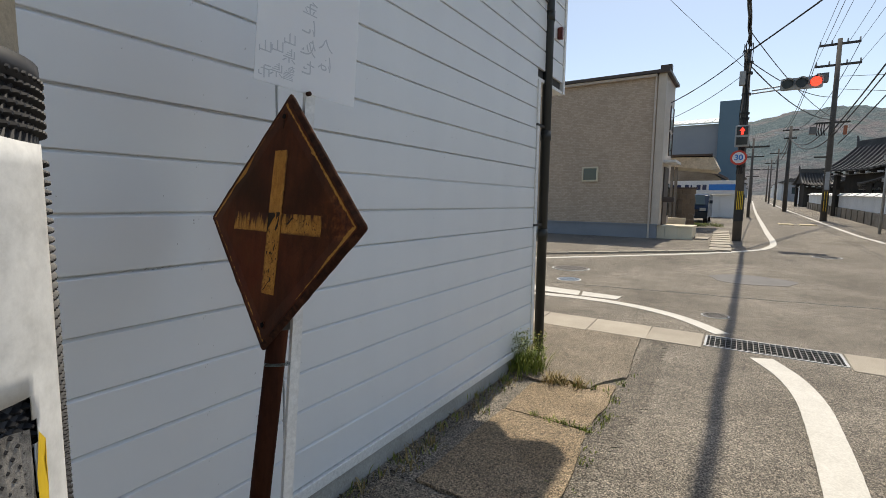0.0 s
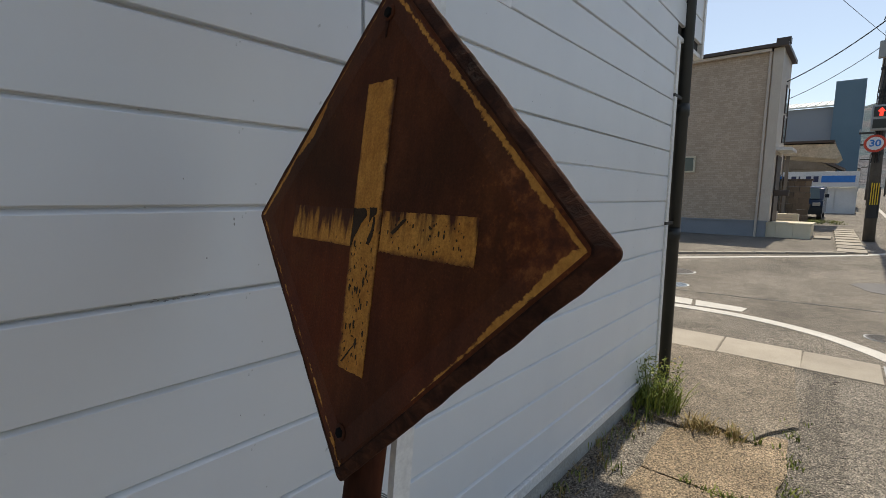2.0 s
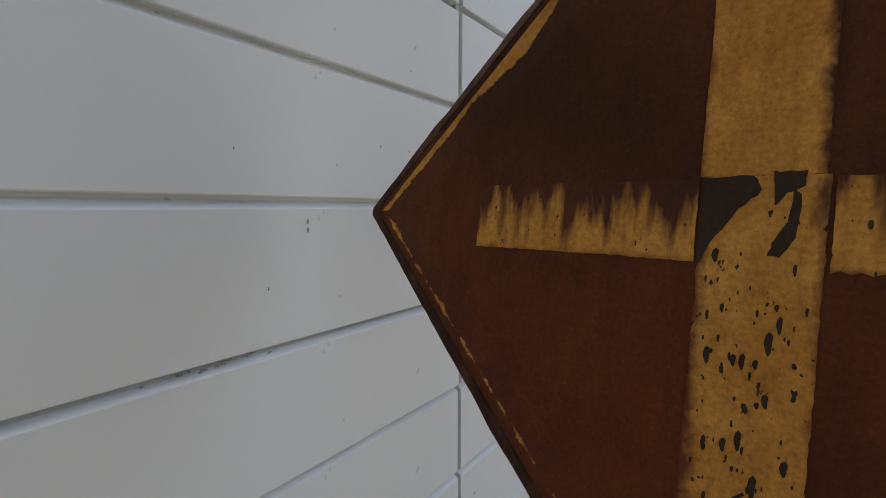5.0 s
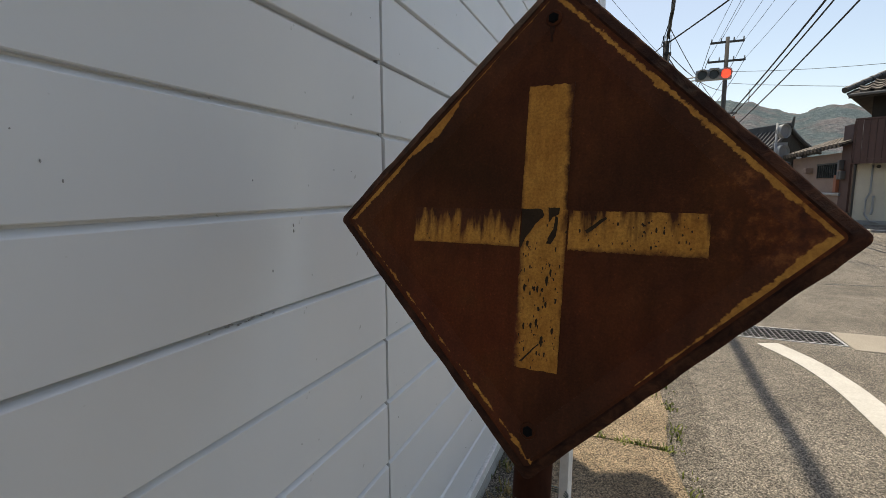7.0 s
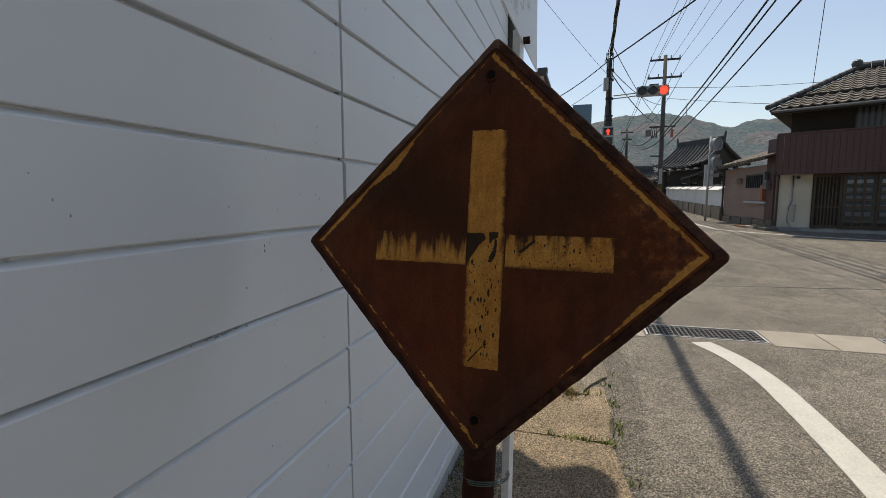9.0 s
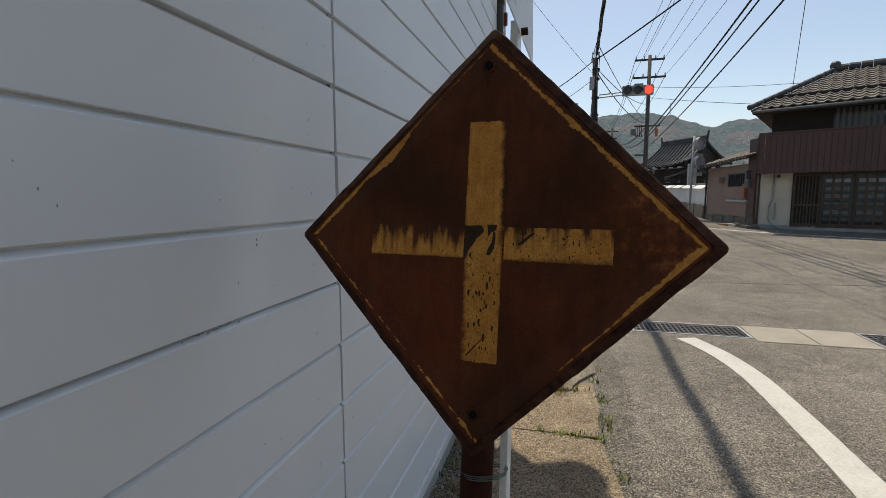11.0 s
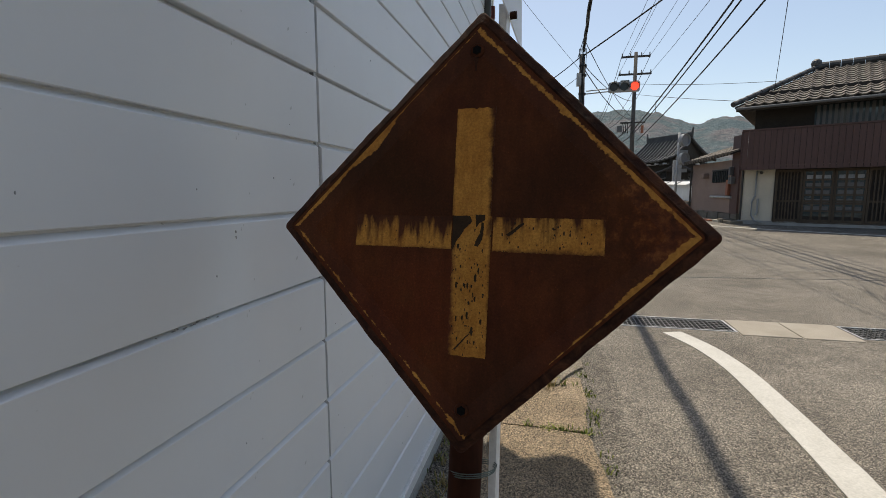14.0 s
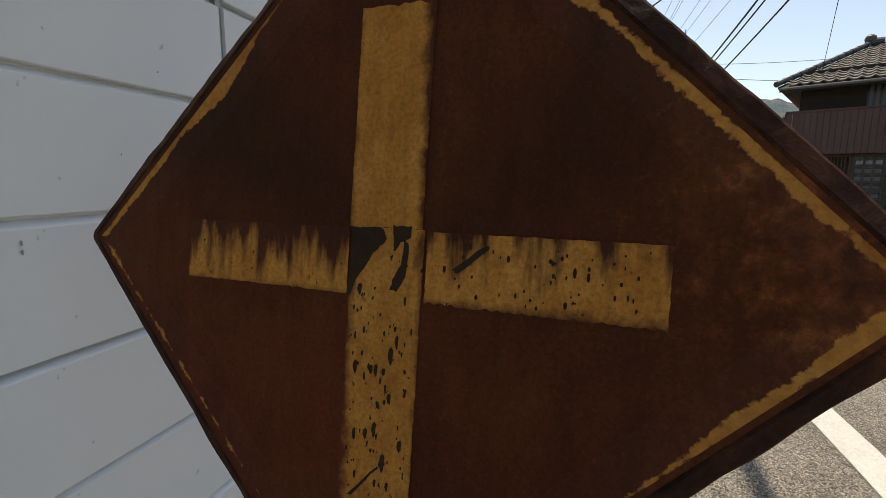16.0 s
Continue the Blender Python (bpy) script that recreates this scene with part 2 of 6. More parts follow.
def yellow_mat(name, wear, drip, speck, top=0.0, edge=None):
    """Old ochre sheeting; wear: rust showing through in vertical runs; drip: how long they are; speck: small dark holes."""
    m, n, l, b = mat(name, 0.7, 0, 0.2)
    v = coords(n, l)
    s = coords(n, l, (1, 1, drip))
    runs = noise_tex(n, l, s, 55, 4, 0.6)
    if top:
        sp = n.new("ShaderNodeSeparateXYZ")
        l.new(v, sp.inputs[0])
        ma = n.new("ShaderNodeMath")
        ma.operation = "MULTIPLY_ADD"
        ma.inputs[1].default_value = top
        l.new(sp.outputs["Z"], ma.inputs[0])
        l.new(runs, ma.inputs[2])
        runs = ma.outputs[0]
    holes = noise_tex(n, l, coords(n, l, (1, 1, 0.55)), 210, 2, 0.5)
    fine = noise_tex(n, l, v, 300, 3, 0.7)
    tone = noise_tex(n, l, v, 14, 5, 0.65)
    yellow = ramp(n, l, tone, [(0.3, (0.46, 0.19, 0.032)), (0.7, (0.64, 0.315, 0.068))])
    yellow = mix(n, l, 0.6, yellow, ramp(n, l, fine, [(0.3, (0.5, 0.45, 0.36)), (0.6, (1.1, 1.1, 1.1))]), "MULTIPLY")
    yellow = mix(n, l, 0.5, yellow, ramp(n, l, noise_tex(n, l, coords(n, l, (1, 1, 0.3)), 90, 4, 0.65), [(0.35, (0.62, 0.52, 0.42)), (0.6, (1.05, 1.05, 1.05))]), "MULTIPLY")
    rust = rust_colour(n, l)[0]
    c = mix(n, l, step(n, l, runs, 1.0 - wear - 0.12, 1.0 - wear + 0.06), yellow, rust)
    if edge:
        axis, mid, half = edge
        se = n.new("ShaderNodeSeparateXYZ")
        l.new(v, se.inputs[0])
        last = se.outputs[axis]
        for op, val in (("SUBTRACT", mid), ("ABSOLUTE", 0.0), ("DIVIDE", half)):
            k = n.new("ShaderNodeMath")
            k.operation = op
            k.inputs[1].default_value = val
            l.new(last, k.inputs[0])
            last = k.outputs[0]
        k = n.new("ShaderNodeMath")
        k.operation = "MULTIPLY_ADD"
        k.inputs[1].default_value = 0.55
        l.new(noise_tex(n, l, v, 70, 5, 0.7), k.inputs[0])
        l.new(last, k.inputs[2])
        c = mix(n, l, step(n, l, k.outputs[0], 1.08, 1.32), c, rust)
    c = mix(n, l, step(n, l, holes, 1.0 - speck - 0.02, 1.0 - speck + 0.01), c, (0.03, 0.02, 0.014))
    l.new(c, b.inputs["Base Color"])
    bump(n, l, b, fine, 0.25, 0.001)
    return m


RUST = rust_mat()
PIT_DARK = two_scale("dark_bare_steel", (0.020, 0.012, 0.006), (0.055, 0.030, 0.014), 30, 300, 0.7, spec=0.2)
RUST_EDGE = rust_edge_mat()
YELLOW_CLEAN = yellow_mat("ochre_sheeting_faded", 0.2, 0.3, 0.2, 0.0, ("X", 0.0, 0.030))
YELLOW_SPECK = yellow_mat("ochre_sheeting_pitted", 0.28, 0.4, 0.31, 0.0, ("X", 0.002, 0.030))
YELLOW_RUN = yellow_mat("ochre_sheeting_streaked", 0.36, 0.16, 0.28, 7.5, ("Z", 0.006, 0.036))
YELLOW_FAINT = yellow_mat("ochre_sheeting_half_gone", 0.46, 0.12, 0.28, 7.0, ("Z", 0.006, 0.036))
BORDER_UR = border_mat("ochre_border_scalloped", 0.3066, 0.0088, -0.12, 0.6)
BORDER_LR = border_mat("ochre_border_fading", 0.3061, 0.0088, -1.35, 6.0)
BORDER_UL = border_mat("ochre_border_thin", 0.3076, 0.0062, 0.25, 0.0, (-0.160, 0.034, 0.131))
BORDER_LL = border_mat("ochre_border_traces", 0.3055, 0.0088, -0.45)
POST_BROWN = two_scale("brown_painted_post", (0.026, 0.009, 0.005), (0.055, 0.018, 0.009), 6, 90, 0.75, spec=0.08, stretch=(1, 1, 0.3), relief=0.1)
WIRE_GREEN = plain("grey_green_wire", (0.12, 0.16, 0.15), 0.4, 0.5)
SHEET_WHITE = two_scale("white_plastic_sheet", (0.58, 0.575, 0.55), (0.70, 0.695, 0.67), 5, 40, 0.4, relief=0.03)


def notice_mat():
    """Thin white plastic that lets some light through."""
    m, n, l, b = mat("translucent_notice", 0.4, 0, 0.4)
    b.inputs["Base Color"].default_value = (0.88, 0.89, 0.9, 1)
    tr = n.new("ShaderNodeBsdfTranslucent")
    tr.inputs["Color"].default_value = (0.93, 0.94, 0.95, 1)
    ms = n.new("ShaderNodeMixShader")
    ms.inputs["Fac"].default_value = 0.4
    l.new(b.outputs[0], ms.inputs[1])
    l.new(tr.outputs[0], ms.inputs[2])
    l.new(ms.outputs[0], n["Material Output"].inputs["Surface"])
    return m


NOTICE = notice_mat()
GHOST = plain("faded_print", (0.64, 0.66, 0.69), 0.6)
YELLOW_TAPE = plain("yellow_tape", (0.75, 0.5, 0.03), 0.4)

BEIGE = None


def beige_mat():
    m, n, l, b = mat("beige_stone_siding", 0.75, 0, 0.3)
    tc = n.new("ShaderNodeTexCoord")
    sep, comb = n.new("ShaderNodeSeparateXYZ"), n.new("ShaderNodeCombineXYZ")
    add = n.new("ShaderNodeMath")
    l.new(tc.outputs["Object"], sep.inputs[0])
    l.new(sep.outputs["X"], add.inputs[0])
    l.new(sep.outputs["Y"], add.inputs[1])
    l.new(add.outputs[0], comb.inputs["X"])
    l.new(sep.outputs["Z"], comb.inputs["Y"])
    br = n.new("ShaderNodeTexBrick")
    br.offset = 0.37
    br.inputs["Scale"].default_value = 1.0
    br.inputs["Brick Width"].default_value, br.inputs["Row Height"].default_value = 0.11, 0.055
    br.inputs["Mortar Size"].default_value, br.inputs["Bias"].default_value = 0.003, -0.1
    br.inputs["Color1"].default_value = (0.45, 0.35, 0.265, 1)
    br.inputs["Color2"].default_value = (0.55, 0.445, 0.35, 1)
    br.inputs["Mortar"].default_value = (0.35, 0.275, 0.2, 1)
    l.new(comb.outputs[0], br.inputs["Vector"])
    f = noise_tex(n, l, coords(n, l), 0.7, 5)
    c = mix(n, l, 0.5, br.outputs["Color"], ramp(n, l, f, [(0.3, (0.75, 0.75, 0.75)), (0.7, (1.05, 1.03, 1.0))]), "MULTIPLY")
    l.new(c, b.inputs["Base Color"])
    bump(n, l, b, br.outputs["Fac"], -0.4, 0.01)
    return m


BEIGE = beige_mat()
BEIGE_SMOOTH = two_scale("beige_render", (0.5, 0.43, 0.36), (0.62, 0.55, 0.47), 1.5, 60, 0.7)
PLINTH = two_scale("blue_grey_plinth", (0.2, 0.22, 0.25), (0.28, 0.3, 0.33), 1.5, 60, 0.7)
BROWN_TRIM = plain("dark_brown_trim", (0.07, 0.05, 0.04), 0.5)
CREAM_TILE = two_scale("cream_step_tile", (0.62, 0.54, 0.4), (0.75, 0.68, 0.52), 3, 60, 0.6, vary=0.1)
BLUE_WALL = two_scale("blue_grey_cladding", (0.10, 0.17, 0.22), (0.14, 0.22, 0.28), 0.4, 30, 0.6)
GREY_WALL = two_scale("grey_cladding", (0.25, 0.27, 0.3), (0.34, 0.36, 0.38), 0.3, 30, 0.6)
ROOF_METAL = two_scale("pale_metal_roof", (0.6, 0.62, 0.58), (0.75, 0.77, 0.72), 0.5, 20, 0.4, 0.2)
OLD_WALL = two_scale("stained_block", (0.09, 0.07, 0.05), (0.26, 0.21, 0.16), 1.2, 20, 0.9, relief=0.5, vary=0.25)
OLD_CREAM = two_scale("peeling_cream_paint", (0.3, 0.26, 0.2), (0.66, 0.6, 0.48), 2.0, 18, 0.85)
SHOP_WHITE = two_scale("shop_white_paint", (0.62, 0.62, 0.6), (0.78, 0.78, 0.76), 0.7, 25, 0.6)
SIGN_BLUE = plain("sign_blue", (0.02, 0.2, 0.6), 0.4)
SIGN_NAVY = plain("sign_navy", (0.02, 0.03, 0.09), 0.4)
SIGN_RED = plain("sign_red", (0.65, 0.06, 0.03), 0.4)
SIGN_WHITE = plain("sign_white", (0.8, 0.8, 0.8), 0.4)
VAN_PAINT = plain("dark_blue_car_paint", (0.012, 0.025, 0.05), 0.2, 0.3)
TYRE = plain("tyre", (0.02, 0.02, 0.02), 0.8)
TILE_ROOF = two_scale("weathered_roof_tile", (0.10, 0.085, 0.07), (0.25, 0.21, 0.17), 2.5, 30, 0.75, relief=0.4, vary=0.4)
TILE_DARK = two_scale("dark_temple_tile", (0.035, 0.035, 0.036), (0.11, 0.108, 0.105), 2, 25, 0.5, relief=0.3, vary=0.3)
TEMPLE_WOOD = two_scale("black_temple_timber", (0.02, 0.017, 0.014), (0.06, 0.05, 0.04), 3, 40, 0.8, stretch=(1, 1, 0.2))
BROWN_BOARD = two_scale("brown_metal_board", (0.085, 0.045, 0.038), (0.12, 0.065, 0.055), 1.5, 40, 0.6, stretch=(1, 1, 0.2), vary=0.12)
HOUSE_CREAM = two_scale("cream_render", (0.52, 0.47, 0.38), (0.7, 0.64, 0.53), 1.2, 60, 0.85)
HOUSE_PINK = two_scale("pink_brown_render", (0.24, 0.17, 0.14), (0.34, 0.25, 0.21), 1.0, 60, 0.85)
DOOR_WOOD = two_scale("dark_door_timber", (0.05, 0.035, 0.022), (0.10, 0.07, 0.045), 3, 50, 0.55, stretch=(1, 1, 0.15))
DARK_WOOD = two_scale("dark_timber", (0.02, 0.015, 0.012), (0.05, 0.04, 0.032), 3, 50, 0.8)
ORANGE_BOX = plain("faded_orange_box", (0.35, 0.12, 0.06), 0.6)
METER = plain("meter_grey", (0.12, 0.12, 0.12), 0.4)
POLE_DARK = two_scale("dark_pole_concrete", (0.05, 0.045, 0.04), (0.12, 0.11, 0.1), 2, 40, 0.8)
POLE_GREY = two_scale("grey_pole_concrete", (0.12, 0.11, 0.1), (0.22, 0.21, 0.19), 2, 40, 0.8)
CABLE = plain("black_cable", (0.012, 0.012, 0.012), 0.5)
WIRE_GREY = plain("grey_wire", (0.08, 0.08, 0.085), 0.5)
SIGNAL_GREY = plain("signal_grey", (0.35, 0.36, 0.36), 0.5)
LENS_OFF = plain("dark_lens", (0.015, 0.018, 0.016), 0.25)


def glow(name, col, power):
    m, n, l, b = mat(name, 0.3)
    b.inputs["Base Color"].default_value = (*col, 1)
    b.inputs["Emission Color"].default_value = (*col, 1)
    b.inputs["Emission Strength"].default_value = power
    return m


RED_LAMP = glow("red_lamp", (1.0, 0.06, 0.03), 1.6)
RED_MAN = glow("red_figure_lamp", (1.0, 0.05, 0.03), 1.3)


def glass_mat():
    m, n, l, b = mat("window_glass", 0.05, 0, 0.6)
    b.inputs["Base Color"].default_value = (0.03, 0.05, 0.055, 1)
    return m


GLASS = glass_mat()


def leaf_mat(name, dark, light):
    m, n, l, b = mat(name, 0.6, 0, 0.3)
    geo = n.new("ShaderNodeNewGeometry")
    l.new(ramp(n, l, geo.outputs["Random Per Island"], [(0, dark), (1, light)]), b.inputs["Base Color"])
    b.inputs["Transmission Weight"].default_value = 0.0
    b.inputs["Subsurface Weight"].default_value = 0.0
    return m


GRASS = leaf_mat("weed_green", (0.07, 0.11, 0.02), (0.28, 0.31, 0.06))
DRY = leaf_mat("dry_grass", (0.22, 0.15, 0.05), (0.35, 0.27, 0.12))
DEBRIS = leaf_mat("leaf_litter", (0.04, 0.03, 0.02), (0.12, 0.09, 0.06))


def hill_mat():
    m, n, l, b = mat("hazed_wooded_hill", 0.95, 0, 0.1)
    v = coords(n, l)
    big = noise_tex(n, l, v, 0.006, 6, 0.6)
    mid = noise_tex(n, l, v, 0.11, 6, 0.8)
    # Woodland tones lightened and blued: the distance haze is put into the colour.
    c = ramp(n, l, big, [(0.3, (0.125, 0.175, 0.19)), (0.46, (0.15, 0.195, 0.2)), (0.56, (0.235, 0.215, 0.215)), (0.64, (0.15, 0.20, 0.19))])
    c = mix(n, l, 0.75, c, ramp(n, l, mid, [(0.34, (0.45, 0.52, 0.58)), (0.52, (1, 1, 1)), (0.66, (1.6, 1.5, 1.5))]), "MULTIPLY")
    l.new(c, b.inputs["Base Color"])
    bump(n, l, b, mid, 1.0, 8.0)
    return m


HILL = hill_mat()


# ---------------------------------------------------------------- building helpers
def thing(name, at=(0, 0, 0), label="", category="", group="", kind=""):
    e = new(name)
    e.location = at
    e.empty_display_size = 0.1
    return tagged(e, label, category, group, kind)


def origin(ob):
    v = Vector((0, 0, 0))
    while ob:
        v = v + ob.location
        ob = ob.parent
    return v


def finish(name, bm, material, smooth=False):
    me = bpy.data.meshes.new(name)
    bmesh.ops.recalc_face_normals(bm, faces=bm.faces)
    for f in bm.faces:
        f.smooth = smooth
    bm.to_mesh(me)
    bm.free()
    me.materials.append(material)
    return me


def part(name, bm, material, parent, label="", smooth=False):
    """Links a bmesh, given in world places, as one mesh under a thing or a part."""
    bmesh.ops.translate(bm, vec=-origin(parent), verts=bm.verts)
    ob = new(name, finish(name, bm, material, smooth))
    ob.parent = parent
    return tagged(ob, label)


def solo(name, bm, material, label="", category="", group="", kind="", smooth=False, at=None):
    if at is not None:
        bmesh.ops.translate(bm, vec=-Vector(at), verts=bm.verts)
    ob = new(name, finish(name, bm, material, smooth))
    if at is not None:
        ob.location = at
    return tagged(ob, label, category, group, kind)


def box(bm, x0, x1, y0, y1, z0, z1, bevel=0.0, m=None):
    r = bmesh.ops.create_cube(bm, size=1)
    vs = r["verts"]
    bmesh.ops.transform(bm, matrix=Matrix.LocRotScale(((x0 + x1) / 2, (y0 + y1) / 2, (z0 + z1) / 2), None, (abs(x1 - x0), abs(y1 - y0), abs(z1 - z0))), verts=vs)
    if bevel:
        es = list({e for v in vs for e in v.link_edges})
        out = bmesh.ops.bevel(bm, geom=es, offset=bevel, segments=2, affect="EDGES", profile=0.7)
        vs = list({v for f in out["faces"] for v in f.verts} | {v for v in vs if v.is_valid})
    if m is not None:
        bmesh.ops.transform(bm, matrix=m, verts=vs)
    return bm


def boxbm(*a, **k):
    return box(bmesh.new(), *a, **k)


def tube(bm, a, b, r, r2=None, seg=12, caps=True):
    a, b = Vector(a), Vector(b)
    d = b - a
    m = Matrix.Translation((a + b) / 2) @ d.to_track_quat("Z", "Y").to_matrix().to_4x4()
    bmesh.ops.create_cone(bm, cap_ends=caps, segments=seg, radius1=r, radius2=r if r2 is None else r2, depth=d.length, matrix=m)
    return bm


def path_tube(bm, pts, r, seg=8):
    """A round cord along a line of places."""
    pts = [Vector(p) for p in pts]
    rings = []
    for i, p in enumerate(pts):
        d = (pts[min(i + 1, len(pts) - 1)] - pts[max(i - 1, 0)]).normalized()
        side = d.cross(Vector((0, 0, 1)))
        side = side.normalized() if side.length > 1e-4 else Vector((1, 0, 0))
        up = side.cross(d)
        rings.append([bm.verts.new(p + (side * math.cos(a) + up * math.sin(a)) * r) for a in [2 * math.pi * k / seg for k in range(seg)]])
    for p, q in zip(rings, rings[1:]):
        for k in range(seg):
            bm.faces.new((p[k], p[(k + 1) % seg], q[(k + 1) % seg], q[k]))
    bm.faces.new(rings[0])
    bm.faces.new(list(reversed(rings[-1])))
    return bm


def prism(bm, pts, vec):
    """A flat outline pushed along vec."""
    vec = Vector(vec)
    lo = [bm.verts.new(p) for p in pts]
    hi = [bm.verts.new(Vector(p) + vec) for p in pts]
    bm.faces.new(lo)
    bm.faces.new(list(reversed(hi)))
    k = len(pts)
    for i in range(k):
        bm.faces.new((lo[i], lo[(i + 1) % k], hi[(i + 1) % k], hi[i]))
    return bm


def ribbon(pts, width, z, thick=0.003, ragged=0.0, seed=1):
    """A painted band along a smooth line through the given places."""
    rng = random.Random(seed)
    fine = smooth_line(pts, 14)
    bm = bmesh.new()
    rows = []
    for i, p in enumerate(fine):
        d = (fine[min(i + 1, len(fine) - 1)] - fine[max(i - 1, 0)]).normalized()
        s = Vector((-d.y, d.x, 0)) * width / 2
        a = p + s * (1 + rng.uniform(-ragged, ragged))
        b = p - s * (1 + rng.uniform(-ragged, ragged))
        rows.append([bm.verts.new((q.x, q.y, lie(q.y) + h)) for h in (z + thick, z) for q in (a, b)])
    for p, q in zip(rows, rows[1:]):
        bm.faces.new((p[0], p[1], q[1], q[0]))
        bm.faces.new((p[0], q[0], q[2], p[2]))
        bm.faces.new((p[1], p[3], q[3], q[1]))
    bm.faces.new((rows[0][0], rows[0][2], rows[0][3], rows[0][1]))
    bm.faces.new((rows[-1][0], rows[-1][1], rows[-1][3], rows[-1][2]))
    return bm


def smooth_line(pts, k):
    pts = [Vector((*p, 0)) if len(p) == 2 else Vector(p) for p in pts]
    ext = [pts[0] * 2 - pts[1]] + pts + [pts[-1] * 2 - pts[-2]]
    out = []
    for i in range(1, len(ext) - 2):
        a, b, c, d = ext[i - 1:i + 3]
        for j in range(k):
            t = j / k
            out.append(0.5 * ((2 * b) + (c - a) * t + (2 * a - 5 * b + 4 * c - d) * t * t + (3 * b - a - 3 * c + d) * t ** 3))
    out.append(pts[-1])
    return out


def frame_of(p, d):
    """A level frame: x along d, z up, y to the left of d."""
    d = Vector((d[0], d[1], 0)).normalized()
    return Matrix(((d.x, -d.y, 0, p[0]), (d.y, d.x, 0, p[1]), (0, 0, 1, p[2] if len(p) > 2 else 0), (0, 0, 0, 1)))

def lie(y):
    """The height of the street: level beside the wall, then rising gently from the gutter on."""
    return max(0.0, y - 6.5) * 0.0205


def settle(before, old, to, s, turn=0.0, tilt=0.0):
    """Moves and sizes what was built since to fit the camera's view: the place old goes to the place to, s times as
    large, turned in degrees.
    """
    m = Matrix.Translation((to[0], to[1], lie(to[1]) if len(to) == 2 else to[2])) @ Matrix.Rotation(radians(turn), 4, "Z") @ Matrix.Rotation(tilt, 4, "X") @ Matrix.Scale(s, 4) @ Matrix.Translation((-old[0], -old[1], 0))
    for ob in set(bpy.data.objects) - before:
        if ob.parent is None:
            ob.matrix_basis = m @ ob.matrix_basis


def built():
    return set(bpy.data.objects)


# ---------------------------------------------------------------- ground, road paint, gutter
GY0, GY1 = 5.96, 6.385
GRATES = [(0.443, 1.52), (2.545, 3.62)]
bm = bmesh.new()
gx = [-2600, GRATES[0][0], GRATES[0][1], GRATES[1][0], GRATES[1][1], 2600]
gy = [-2600, GY0, GY1, 6.5, 2600]
gv = [[bm.verts.new((x, y, lie(y))) for y in gy] for x in gx]
for i in range(5):
    for j in range(4):
        if not (j == 1 and i in (1, 3)):
            bm.faces.new((gv[i][j], gv[i + 1][j], gv[i + 1][j + 1], gv[i][j + 1]))
ground = solo("ground", bm, ASPHALT, "worn grey asphalt street and junction with pale stone grit", "asphalt", kind="structure")


def drain(x0, x1):
    g = thing("drain_grating", ((x0 + x1) / 2, (GY0 + GY1) / 2, 0), "steel bar grating over a dark gutter pit, flush with the street", "drain grating", "gratings along the gutter")
    bm = bmesh.new()
    for a in ((x0, x0 + 0.02, GY0, GY1), (x1 - 0.02, x1, GY0, GY1), (x0 + 0.02, x1 - 0.02, GY0, GY0 + 0.02), (x0 + 0.02, x1 - 0.02, GY1 - 0.02, GY1)):
        box(bm, *a, -0.05, 0.006)
    part("frame", bm, GREY_METAL, g)
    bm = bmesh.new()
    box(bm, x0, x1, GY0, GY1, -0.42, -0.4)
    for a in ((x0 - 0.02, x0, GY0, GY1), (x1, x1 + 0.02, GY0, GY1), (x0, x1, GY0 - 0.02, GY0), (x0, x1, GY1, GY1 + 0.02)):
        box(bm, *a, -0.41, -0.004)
    part("pit", bm, RECESS_SHADE, g)
    k = 24
    for i in range(1, k):
        x = x0 + (x1 - x0) * i / k
        part("cross_bar", boxbm(x - 0.003, x + 0.003, GY0 + 0.02, GY1 - 0.02, -0.03, 0.004), GRATE_STEEL, g)
    for i in range(1, 6):
        y = GY0 + (GY1 - GY0) * i / 6
        part("bearing_bar", boxbm(x0 + 0.02, x1 - 0.02, y - 0.006, y + 0.006, -0.032, 0.001), GRATE_STEEL, g)
    return g


for a in GRATES:
    drain(*a)

rng = random.Random(5)
gutter = thing("gutter_kerb", (0, 6.13, 0), "row of flush concrete gutter stones along the junction", "kerb", kind="structure")


def kerb_stone(x0, x1, skew=0.0):
    e = 0.006
    bm = bmesh.new()
    y0, y1 = 5.86 + rng.uniform(-0.01, 0.01), 6.41 + rng.uniform(-0.01, 0.01)
    prism(bm, [(x0 + e + skew, y0, -0.02), (x1 - e + skew, y0, -0.02), (x1 - e, y1, -0.02), (x0 + e, y1, -0.02)], (0, 0, 0.028))
    bmesh.ops.bevel(bm, geom=list(bm.edges), offset=0.005, segments=1, affect="EDGES")
    part("kerb_stone", bm, KERB, gutter)


for a, b in ((-2.9, -2.35), (-2.35, -1.8), (-1.8, -1.22), (-1.22, -0.66), (-0.66, -0.07)):
    kerb_stone(a, b, 0.02)
kerb_stone(-0.07, 0.433)
for a, b in ((1.53, 2.04), (2.04, 2.535), (3.63, 4.2), (4.2, 4.8), (4.8, 5.4), (5.4, 6.0)):
    kerb_stone(a, b, -0.01)

